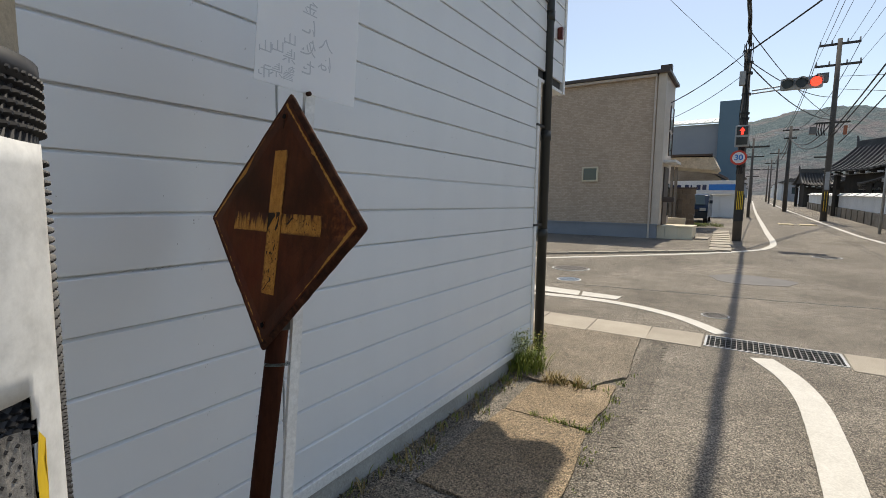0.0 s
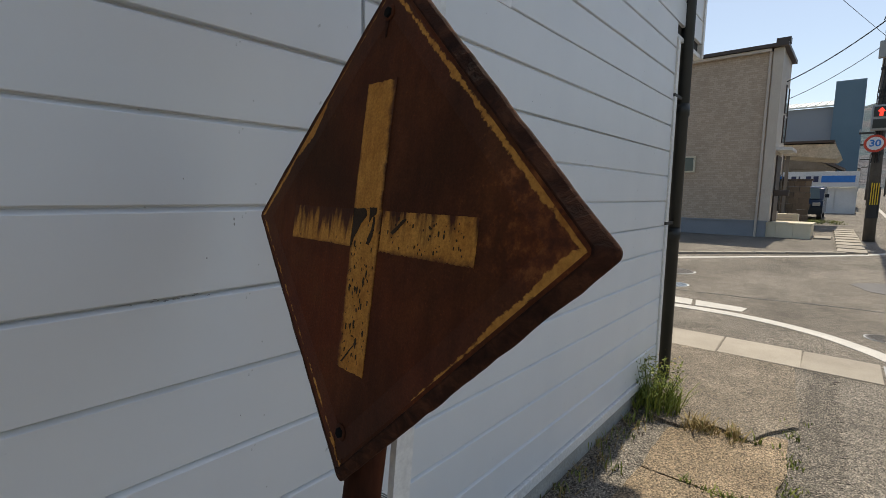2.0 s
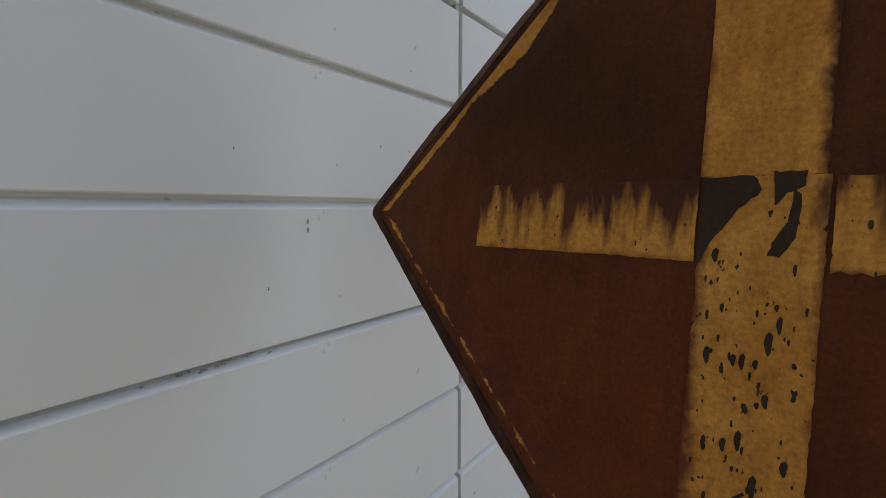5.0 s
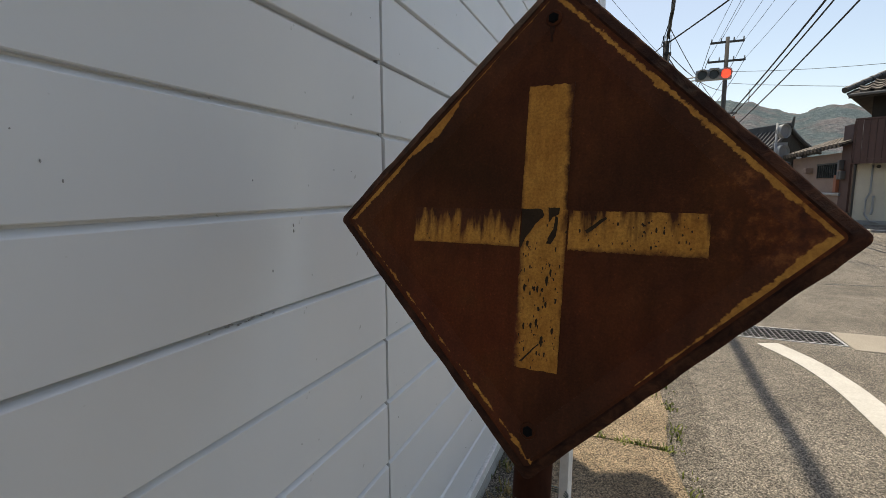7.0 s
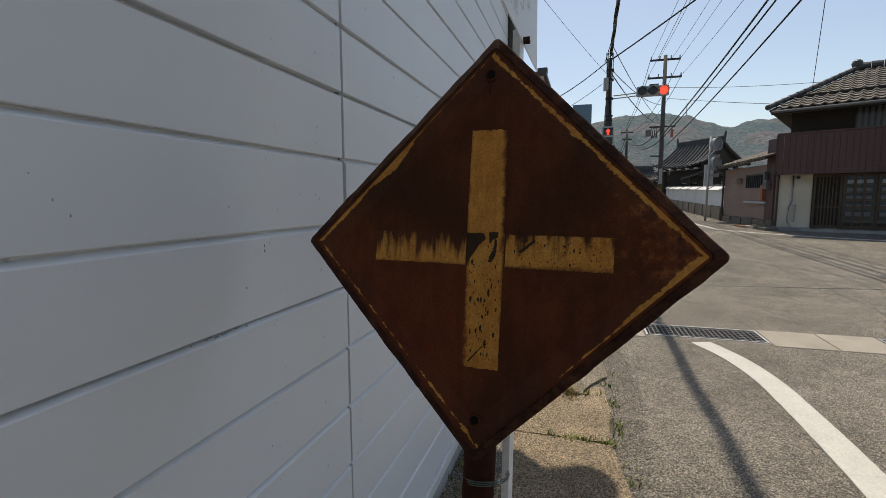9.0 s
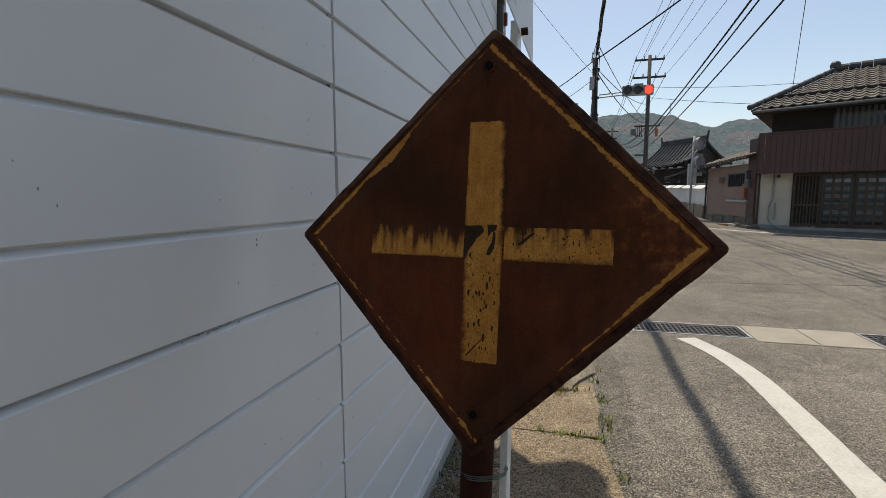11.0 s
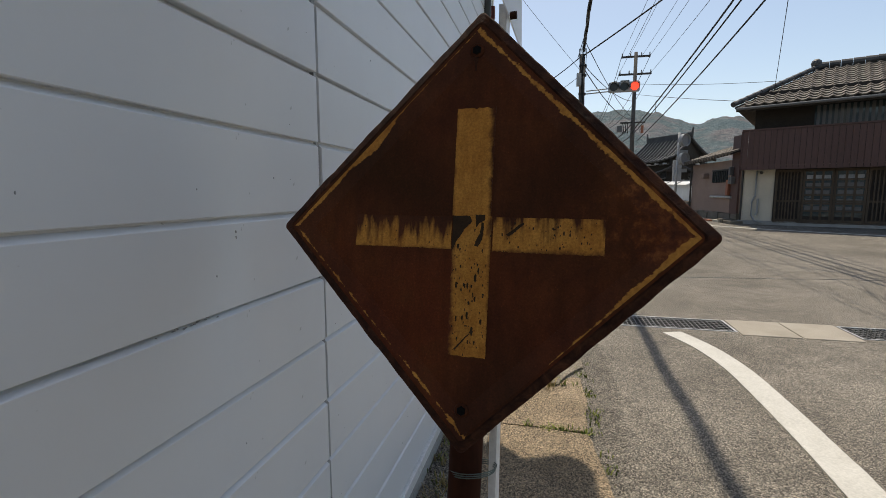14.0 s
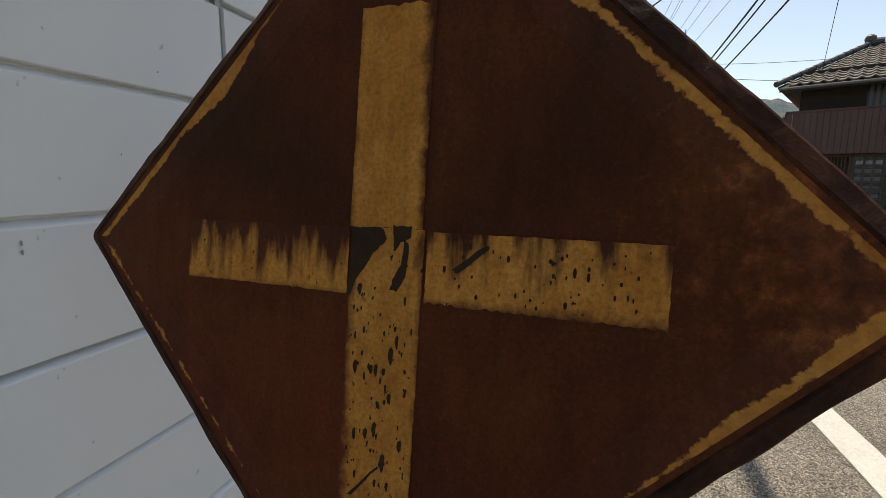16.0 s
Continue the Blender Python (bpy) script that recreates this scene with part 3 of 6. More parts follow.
solo("edge_line", ribbon([(1.16, -14.0), (1.15, -3.0), (1.122, 2.263), (1.156, 3.674), (1.165, 4.378), (1.148, 4.943), (1.059, 5.414), (0.899, 5.818)], 0.185, 0.001, 0.004, 0.02, 3), WHITE_LINE, "white painted edge line curving at the corner", "road marking", "road markings")
solo("edge_line", ribbon([(0.581, 6.518), (0.296, 6.86), (-0.01, 7.118), (-0.427, 7.312), (-0.885, 7.407), (-1.625, 7.385), (-3.072, 7.077), (-7.756, 5.565)], 0.16, 0.001, 0.004, 0.03, 4), WHITE_LINE, "white painted edge line curving past the kerb", "road marking", "road markings")
solo("edge_line", ribbon([(-12.0, 3.0), (-6.357, 8.01), (-2.857, 11.154), (-0.162, 13.708), (0.972, 15.126), (1.43, 16.345), (1.587, 18.285), (1.606, 24.26), (1.851, 49.981), (2.72, 103.776)], 0.16, 0.001, 0.004, 0.02, 5), WHITE_LINE, "white painted edge line round the far corner", "road marking", "road markings")
solo("edge_line", ribbon([(14.23, 12.447), (9.768, 14.93), (6.286, 16.91), (4.55, 18.671), (4.274, 20.316), (4.159, 23.747), (4.158, 41.243), (4.193, 59.162), (4.694, 103.715)], 0.15, 0.001, 0.004, 0.02, 6), WHITE_LINE, "white painted edge line along the far side", "road marking", "road markings")
for q in ([(-1.173, 7.561), (-0.697, 7.571), (-0.671, 7.794), (-1.229, 7.861)], [(-2.47, 7.594), (-1.218, 7.559), (-1.27, 7.868), (-2.466, 7.975)]):
    bm = prism(bmesh.new(), [(x, y, lie(y) + 0.002) for x, y in q], (0, 0, 0.004))
    solo("crossing_stripe", bm, WHITE_LINE, "worn white crossing stripe on the asphalt", "road marking", "road markings")
for i in range(3):
    m = frame_of((9.4 + 1.1 * i, 12.6 - 0.3 * i, lie(12.6 - 0.3 * i) + 0.004), (1, -0.2))
    solo("crossing_stripe", box(bmesh.new(), -0.42, 0.42, -0.35, 0.35, 0.001, 0.005, m=m), WHITE_LINE, "white crossing stripe on the far street", "road marking", "road markings")
far_kerb = thing("far_kerb", (-1.6, 13, 0), "row of low concrete kerb blocks at the far corner", "kerb", kind="structure")
pa, pb = Vector((-6.658, 8.825, lie(8.825))), Vector((0.228, 14.375, lie(14.375)))
k = 14
for i in range(k):
    m = frame_of(tuple(pa.lerp(pb, i / k)), pb - pa)
    L = (pb - pa).length / k
    part("kerb_block", box(bmesh.new(), 0.006, L - 0.006, -0.02, 0.14, -0.02, 0.05, 0.008, m), KERB, far_kerb)
for i in range(9):
    y = 14.54 + i * 0.8
    part("kerb_block", boxbm(0.06 - 0.02 * i, 0.56 - 0.02 * i, y + 0.002, y + 0.798, lie(y) - 0.02, lie(y) + 0.04, 0.002), KERB, far_kerb)


def disc(name, x, y, r, material, label):
    before = built()
    t = thing(name, (x, y, 0), label, "manhole cover", "manhole covers")
    part("ring", tube(bmesh.new(), (x, y, -0.02), (x, y, 0.003), r, seg=32), GREY_METAL if material is not BLUE_IRON else SIGN_WHITE, t)
    part("lid", tube(bmesh.new(), (x, y, -0.01), (x, y, 0.007), r * 0.9, seg=32), material, t)
    for i in range(-3, 4):
        w = math.sqrt(max(0, (r * 0.8) ** 2 - (i * r * 0.22) ** 2))
        part("rib", boxbm(x - w, x + w, y + i * r * 0.22 - r * 0.04, y + i * r * 0.22 + r * 0.04, 0.006, 0.010), material, t)
    settle(before, (x, y), (x, y), 1.0)


disc("manhole_cover", -2.047, 9.928, 0.36, CAST_IRON, "dark cast-iron manhole cover in the asphalt")
disc("manhole_cover", -1.718, 8.749, 0.2, BLUE_IRON, "small blue and white water valve cover in the asphalt")
disc("manhole_cover", 0.491, 7.342, 0.15, CAST_IRON, "small cast-iron valve cover in the asphalt")
disc("manhole_cover", 2.423, 14.608, 0.28, CAST_IRON, "worn cast-iron cover far out in the junction")
bm = bmesh.new()
prism(bm, [(0.909 + (0.62 + 0.05 * math.sin(5 * a)) * math.cos(a), 10.305 + (0.5 + 0.04 * math.cos(3 * a)) * math.sin(a), lie(10.305 + 0.5 * math.sin(a)) + 0.001) for a in [i * math.pi / 16 for i in range(32)]], (0, 0, 0.003))
solo("asphalt_patch", bm, CAST_IRON, "darker round repair patch in the asphalt", "road patch", kind="structure")
for i, (x, w) in enumerate(((2.56, 0.55), (3.36, 0.6))):
    solo("road_lettering", boxbm(x - w / 2, x + w / 2, 27.43, 28.82, lie(28.12) - 0.02, lie(28.12) + 0.02), OCHRE, "faded ochre painted figure on the road", "road marking", "road markings")

rg = random.Random(17)
# Two thin, dark, slightly wavy ribbons laid across the asphalt.
for a, b in (((-2.2, 8.3), (9.0, 9.6)), ((4.9, 17.4), (4.9, 8.2))):
    pts = [(a[0] + (b[0] - a[0]) * i / 40 + rg.uniform(-0.02, 0.02), a[1] + (b[1] - a[1]) * i / 40 + rg.uniform(-0.025, 0.025)) for i in range(41)]
    solo("dark_road_line", ribbon(pts, 0.035, -0.001, 0.003, 0.6, 8), DARK_RIBBON, "thin dark line across the asphalt", "road crack", "sealed cracks", kind="structure")

# ---------------------------------------------------------------- old pavement beside the wall
def slab(pts, z, material, label, seed):
    rg = random.Random(seed)
    out = []
    for i, p in enumerate(pts):
        q = pts[(i + 1) % len(pts)]
        k = max(2, int(math.dist(p, q) / 0.07))
        for j in range(k):
            t = j / k
            out.append((p[0] + (q[0] - p[0]) * t + rg.uniform(-0.009, 0.009), p[1] + (q[1] - p[1]) * t + rg.uniform(-0.009, 0.009), -0.01))
    bm = prism(bmesh.new(), out, (0, 0, z + 0.01))
    top = [e for e in bm.edges if all(v.co.z > 0 for v in e.verts)]
    bmesh.ops.bevel(bm, geom=top, offset=0.006, segments=1, affect="EDGES")
    solo("pavement_slab", bm, material, label, "pavement", "pavement slabs", kind="structure")


slab([(-1.052, 4.27), (-0.503, 4.204), (-0.378, 4.344), (-0.186, 4.261), (-0.108, 4.464), (0.008, 4.646), (-0.05, 5.165), (-0.088, 5.797), (-1.469, 5.812)], 0.022, CONCRETE_GREY, "patched grey concrete pavement with a broken edge", 1)
slab([(-0.566, 3.642), (-0.042, 3.637), (-0.003, 4.037), (-0.031, 4.442), (-0.128, 4.403), (-0.195, 4.22), (-0.378, 4.303), (-0.493, 4.173), (-0.57, 4.143)], 0.014, CONCRETE_TAN, "tan worn concrete paving slab with weeds in its joints", 2)
slab([(-0.579, 2.683), (0.06, 2.695), (0.024, 3.241), (-0.032, 3.612), (-0.566, 3.618)], 0.018, CONCRETE_TAN, "tan crumbling concrete paving slab", 3)
slab([(-0.73, 1.65), (0.08, 1.66), (0.055, 2.66), (-0.72, 2.65)], 0.014, CONCRETE_GREY, "grey old concrete paving slab beside the post", 4)
slab([(-0.74, 0.2), (0.08, 0.2), (0.08, 1.63), (-0.73, 1.62)], 0.016, CONCRETE_GREY, "grey old concrete paving slab", 5)
slab([(-0.74, -2.0), (0.08, -2.0), (0.08, 0.15), (-0.73, 0.16)], 0.016, CONCRETE_GREY, "grey old concrete paving slab", 6)


bm = bmesh.new()
rg = random.Random(41)
left = [(-0.05 + 0.015 * (y - 2) + rg.uniform(-0.015, 0.015), y, 0.0005) for y in [2.0 + 0.12 * i for i in range(33)]]
right = [(0.16 + 0.06 * math.sin(y * 1.7) * math.exp(-((y - 3.45) ** 2) / 3) + rg.uniform(-0.035, 0.035), y, 0.0005) for y in [2.0 + 0.03 * i for i in range(129)]]
prism(bm, left + right[::-1], (0, 0, 0.002))
solo("asphalt_margin", bm, ASPHALT_OLD, "older dark coarse asphalt along the slabs", "asphalt", kind="structure")


def tuft(bm, x, y, r, count, h, seed, spread=0.5):
    rg = random.Random(seed)
    for _ in range(count):
        a, d = rg.uniform(0, 6.28), rg.random() ** 0.6 * r
        px, py = x + math.cos(a) * d, y + math.sin(a) * d
        hh = h * rg.uniform(0.4, 1.1)
        lean = rg.uniform(0.1, spread) * hh
        b = rg.uniform(0, 6.28)
        w = rg.uniform(0.0015, 0.004)
        sx, sy = -math.sin(b) * w, math.cos(b) * w
        mx, my = px + math.cos(b) * lean * 0.4, py + math.sin(b) * lean * 0.4
        tx, ty = px + math.cos(b) * lean, py + math.sin(b) * lean
        v = [bm.verts.new(q) for q in ((px - sx, py - sy, 0), (px + sx, py + sy, 0), (mx + sx, my + sy, hh * 0.6), (mx - sx, my - sy, hh * 0.6), (tx, ty, hh))]
        bm.faces.new(v[:4])
        bm.faces.new((v[3], v[2], v[4]))


def leaves(bm, x, y, z0, z1, r, count, size, seed):
    rg = random.Random(seed)
    for _ in range(count):
        a, d, z = rg.uniform(0, 6.28), rg.random() ** 0.5 * r, rg.uniform(z0, z1)
        c = Vector((x + math.cos(a) * d, y + math.sin(a) * d, z))
        s = size * rg.uniform(0.5, 1.3)
        m = Matrix.Translation(c) @ Euler((rg.uniform(-0.9, 0.9), rg.uniform(-0.9, 0.9), rg.uniform(0, 6.3))).to_matrix().to_4x4()
        v = [bm.verts.new(m @ Vector(q)) for q in ((0, 0, 0), (s * 0.5, s * 0.28, s * 0.08), (s, 0, 0), (s * 0.5, -s * 0.28, s * 0.08))]
        bm.faces.new(v)


weed = thing("weed_clump", (-0.76, 4.42, 0), "bushy green weeds with small yellow tips growing at the downpipe", "weed")
bm = bmesh.new()
tuft(bm, -0.70, 4.36, 0.15, 380, 0.2, 7, 0.9)
part("grass", bm, GRASS, weed)
bm = bmesh.new()
leaves(bm, -0.72, 4.40, 0.03, 0.30, 0.16, 900, 0.022, 8)
part("foliage", bm, GRASS, weed)
bm = bmesh.new()
rg = random.Random(3)
for i in range(26):
    a = rg.uniform(0, 6.28)
    tube(bm, (-0.72 + 0.05 * math.cos(a), 4.40 + 0.05 * math.sin(a), 0.0), (-0.72 + 0.15 * math.cos(a), 4.40 + 0.15 * math.sin(a), rg.uniform(0.2, 0.36)), 0.0022, 0.001, 5)
part("stem", bm, GRASS, weed)
bm = bmesh.new()
leaves(bm, -0.72, 4.40, 0.2, 0.36, 0.17, 90, 0.012, 18)
part("flower", bm, plain("yellow_petals", (0.5, 0.4, 0.05), 0.6), weed, "tiny yellow flowers")["kind"] = "stuff"

bm = bmesh.new()
rg = random.Random(11)
for i in range(46):
    y = rg.uniform(1.9, 4.25)
    tuft(bm, -0.79 + abs(rg.gauss(0, 0.05)), y, 0.05, rg.randint(4, 12), rg.uniform(0.02, 0.06) * (1.6 if y > 3.4 else 1), 100 + i, 1.0)
for i in range(34):
    y = rg.uniform(2.75, 4.85)
    tuft(bm, 0.03 - 0.03 * (y - 3) + rg.gauss(0, 0.035), y, 0.045, rg.randint(3, 10), rg.uniform(0.012, 0.04), 200 + i, 1.2)
for i in range(26):
    tuft(bm, rg.uniform(-0.4, 0.0), 3.63 + rg.gauss(0, 0.008), 0.03, rg.randint(4, 14), rg.uniform(0.02, 0.055), 300 + i, 1.2)
for i in range(14):
    tuft(bm, rg.uniform(-0.48, -0.05), 4.26 + rg.gauss(0, 0.03), 0.03, rg.randint(4, 12), rg.uniform(0.03, 0.09), 400 + i, 1.0)
for y in (3.0, 3.3, 3.74, 3.84, 4.14, 4.5):
    tuft(bm, 0.02 + rg.gauss(0, 0.02), y, 0.05, 20, 0.03, 500 + int(y * 100), 1.0)
solo("joint_weeds", bm, GRASS, "short green grass tufts in the pavement joints", "grass", kind="stuff")
bm = bmesh.new()
for i in range(30):
    tuft(bm, rg.uniform(-0.5, -0.23), 4.24 + rg.gauss(0, 0.04), 0.04, 8, 0.09, 600 + i, 1.4)
for i in range(40):
    tuft(bm, -0.78 + abs(rg.gauss(0, 0.06)), rg.uniform(2.2, 4.2), 0.05, 6, 0.05, 700 + i, 1.6)
solo("dry_grass", bm, DRY, "dry straw-coloured grass along the wall foot", "grass", kind="stuff")
bm = bmesh.new()
for i in range(420):
    leaves(bm, -0.78 + abs(rg.gauss(0, 0.07)), rg.uniform(1.5, 4.3), 0.016, 0.024, 0.02, 1, rg.uniform(0.008, 0.03), 900 + i)
for i in range(260):
    leaves(bm, rg.uniform(-0.62, 0.08), rg.uniform(2.5, 4.75), 0.019, 0.026, 0.02, 1, rg.uniform(0.004, 0.012), 1500 + i)
solo("leaf_litter", bm, DEBRIS, "dark crumbs and leaf litter along the wall foot", "litter", kind="stuff")
bm = bmesh.new()
for i in range(700):
    x, y = 0.06 - 0.02 * rg.random() * 3 + rg.gauss(0, 0.05), rg.uniform(2.0, 5.2)
    s = rg.uniform(0.003, 0.009)
    m = Matrix.Translation((x, y, 0.003)) @ Euler((rg.random() * 3, rg.random() * 3, rg.random() * 3)).to_matrix().to_4x4() @ Matrix.Diagonal((s, s * 0.7, s * 0.6, 1))
    bmesh.ops.create_cube(bm, size=1, matrix=m)
solo("loose_grit", bm, KERB, "loose grey grit along the slab edge", "gravel", kind="stuff")

# ---------------------------------------------------------------- building with white siding
WX, WEND, SEAM, PITCH, Z0 = -0.8075, 4.68, 2.11, 0.1625, 0.1640
wall = thing("wall_west", (WX, 1, 0), "wall of white horizontal metal siding boards on a concrete base", "wall", kind="structure")
part("core", boxbm(-5.5, WX - 0.02, -8, WEND - 0.02, 0.0, 6.6), DARK_GAP, wall)
bm = boxbm(-5.48, WX - 0.026, WEND - 0.02, 5.30, 2.37, 6.6)
part("overhang_core", bm, DARK_GAP, wall)
part("soffit", boxbm(-5.4, WX - 0.004, WEND - 0.02, 5.32, 2.34, 2.366), WHITE_METAL, wall, "white soffit under the overhang")
part("concrete_base", boxbm(WX - 0.05, WX - 0.004, -8, WEND - 0.03, -0.02, 0.108, 0.004), FOUNDATION, wall, "grey concrete foundation strip")
part("base_trim", boxbm(WX - 0.03, WX + 0.016, -8, WEND + 0.005, 0.110, 0.158, 0.004), WHITE_METAL, wall, "white metal starter trim")


def board_mesh(length, open_joint=False):
    """One siding board: flat face, bevelled upper lip, tongue behind the next board."""
    bm = bmesh.new()
    t = PITCH
    g = 0.0052 if open_joint else 0.0032
    prof = [(-0.02, 0.0), (-0.0015, 0.0), (0.0, 0.0015), (0.0, t - 0.0128), (-0.0007, t - 0.0118), (-0.0098, t - g - 0.0015), (-0.0125 if not open_joint else -0.017, t - g), (-0.0125 if not open_joint else -0.017, t + 0.002), (-0.02, t + 0.002)]
    prism(bm, [(x, 0.0, z) for x, z in prof], (0, length, 0))
    return finish("siding_board", bm, SIDING)


def boards(y0, y1, z_from, z_to, parent):
    meshes = {flag: board_mesh(y1 - y0, flag) for flag in (False, True)}
    k = 0
    while Z0 + PITCH * (k + 1) < z_to:
        z = Z0 + PITCH * k
        if z >= z_from:
            o = new("siding_board", meshes[k in (5, 8)])
            o.parent = parent
            o.location = Vector((WX + rng.uniform(-0.0012, 0.0012), y0 + rng.uniform(-0.001, 0.001), z + rng.uniform(-0.0008, 0.0008))) - origin(parent)
        k += 1


boards(0.0, SEAM - 0.006, 0, 6.6, wall)
boards(-8, -0.012, 0, 6.6, wall)
boards(SEAM + 0.006, WEND, 0, 6.6, wall)
boards(WEND + 0.002, 5.30, 2.34, 6.6, wall)
part("seam_backing", boxbm(WX - 0.02, WX - 0.007, SEAM - 0.006, SEAM + 0.006, Z0, 6.55), GREY_METAL, wall)
part("corner_trim", boxbm(WX - 0.05, WX + 0.012, WEND + 0.001, WEND + 0.05, 0.12, 2.34, 0.004), WHITE_METAL, wall, "white corner trim")
part("corner_trim", boxbm(WX - 0.05, WX + 0.010, 5.301, 5.345, 2.34, 6.6, 0.004), WHITE_METAL, wall)
bm = bmesh.new()
rg = random.Random(21)
for i in range(60):
    y, k = rg.uniform(1.0, 3.4), rg.randint(1, 10)
    z = Z0 + PITCH * k + rg.uniform(0.02, 0.13)
    s = rg.uniform(0.0006, 0.0017)
    bmesh.ops.create_icosphere(bm, subdivisions=1, radius=1, matrix=Matrix.Translation((WX + 0.0005, y, z)) @ Matrix.Diagonal((0.001, s * 0.7, s * rg.uniform(0.8, 2), 1)))
for y, z in ((1.784, 1.274), (1.784, 1.264)):
    bmesh.ops.create_icosphere(bm, subdivisions=1, radius=1, matrix=Matrix.Translation((WX + 0.001, y, z)) @ Matrix.Diagonal((0.0015, 0.0014, 0.0034, 1)))
for i in range(16):
    y = 1.68 + rg.gauss(0, 0.04)
    z = Z0 + PITCH * 6 - rg.uniform(0.002, 0.01)
    bmesh.ops.create_icosphere(bm, subdivisions=1, radius=1, matrix=Matrix.Translation((WX - 0.006, y, z)) @ Matrix.Diagonal((0.002, 0.004 * rg.random() + 0.001, 0.001, 1)))
part("scuff", bm, plain("wall_scuff", (0.36, 0.36, 0.35), 0.8), wall, "small grey scuffs and dirt specks")
# unseen awning added high on the wall to cast the shade on the pavement
aw = thing("shade_awning", (WX, 4.4, 3.55), "unseen awning added high on the white wall to shade the pavement", "awning")
bm = bmesh.new()
out = [(WX, 3.75), (WX + 0.62, 3.75), (WX + 0.70, 4.2)] + [(WX + 0.52 + 0.16 * math.cos(a), 5.03 + 0.16 * math.sin(a)) for a in [0.2, 0.7, 1.2, 1.6]] + [(WX + 0.34, 5.11), (WX + 0.2, 5.24), (WX + 0.005, 5.25)]
prism(bm, [(x, y, 3.52) for x, y in out], (0, 0, 0.06))
part("canopy", bm, WHITE_METAL, aw)
for y in (3.85, 4.35, 4.85):
    part("bracket", tube(bmesh.new(), (WX + 0.005, y, 3.3), (WX + 0.45, y, 3.53), 0.012), GREY_METAL, aw)

# downpipe at the corner
pipe = thing("downpipe", (-0.80, 4.885, 0), "dark green-grey round downpipe with collars at the wall corner", "downpipe")
part("pipe", tube(bmesh.new(), (-0.80, 4.885, 0.02), (-0.80, 4.885, 6.5), 0.041, seg=24), PIPE_DARK, pipe, smooth=True)
for z in (1.08, 1.92, 2.9, 4.2):
    part("collar", tube(bmesh.new(), (-0.80, 4.885, z - 0.05), (-0.80, 4.885, z + 0.03), 0.046, seg=24), PIPE_DARK, pipe, smooth=True)
for z in (1.15, 1.98, 3.0):
    part("bracket", boxbm(-0.815, -0.795, 4.68, 4.855, z - 0.01, z + 0.01), BLACK_METAL, pipe)
box_red = thing("wall_fitting", (WX, 5.118, 2.80), "small dark red fitting on the upper wall", "wall fitting")
part("body", boxbm(WX + 0.004, WX + 0.05, 5.10, 5.14, 2.77, 2.87, 0.01), plain("dark_red_plastic", (0.12, 0.02, 0.015), 0.4), box_red)

# ---------------------------------------------------------------- rusty crossroads sign
C = Vector((-0.3748, 1.7502, 1.2852))
U = Vector((1.02574, -0.09276, -0.00618)).normalized()
V = Vector((0.0235, 0.1500, 1.031)).normalized()
N = U.cross(V).normalized()
if N.y > 0:
    N = -N


def P(u, v, w=0.0):
    """A place on the sign: u to the right, v up, w towards the viewer."""
    return C + (U * u + V * v + N * w) * 1.034


sign = thing("crossroads_sign", P(0, 0), "rust-brown diamond warning sign with a faded ochre cross", "road sign")


def diamond(h, r, k=5):
    """The outline of a square on its corner, with rounded corners."""
    out = []
    for a in (0, 90, 180, 270):
        c = Vector((math.cos(radians(a)), math.sin(radians(a)))) * (h - r * math.sqrt(2))
        for j in range(k + 1):
            b = radians(a - 45 + 90 * j / k)
            out.append((c.x + r * math.cos(b), c.y + r * math.sin(b)))
    return out


def edge_jag(u, v):
    """Rust has eaten the rim unevenly."""
    k = noise.noise(Vector((u * 22, v * 22, 3.1))) * 0.0018 + noise.noise(Vector((u * 70, v * 70, 1.0))) * 0.0008
    d = math.hypot(u, v)
    return u + u / d * k, v + v / d * k


def dense(pts, step_len):
    out = []
    for i, p in enumerate(pts):
        q = pts[(i + 1) % len(pts)]
        k = max(1, int(math.dist(p, q) / step_len))
        for j in range(k):
            out.append((p[0] + (q[0] - p[0]) * j / k, p[1] + (q[1] - p[1]) * j / k))
    return out


def loops_mesh(loops):
    bm = bmesh.new()
    rings = [[bm.verts.new(p) for p in loop] for loop in loops]
    k = len(rings[0])
    for a, b in zip(rings, rings[1:]):
        for i in range(k):
            bm.faces.new((a[i], a[(i + 1) % k], b[(i + 1) % k], b[i]))
    return bm, rings


outer = dense(diamond(0.3285, 0.008), 0.006)
ins = [(u * 0.935, v * 0.935) for u, v in outer]
bm = bmesh.new()
prism(bm, [P(u, v, -0.0015) for u, v in ins], N * 0.0015)
plate = part("plate", bm, RUST, sign)
dz = [0.0009 * noise.noise(Vector((u * 14, v * 14, 7.7))) for u, v in outer]
bm, rings = loops_mesh([[P(u, v, -0.0008) for u, v in ins],
                        [P(u * 1.012, v * 1.012, 0.0002) for u, v in ins],
                        [P(*edge_jag(u * 0.992, v * 0.992), -0.0055 + d) for (u, v), d in zip(outer, dz)],
                        [P(*edge_jag(u, v), -0.0075 + d) for (u, v), d in zip(outer, dz)],
                        [P(*edge_jag(u, v), -0.0105) for u, v in outer],
                        [P(u * 0.985, v * 0.985, -0.0105) for u, v in outer]])
part("rim", bm, RUST_EDGE, sign, "flaking rusted turned-down rim")


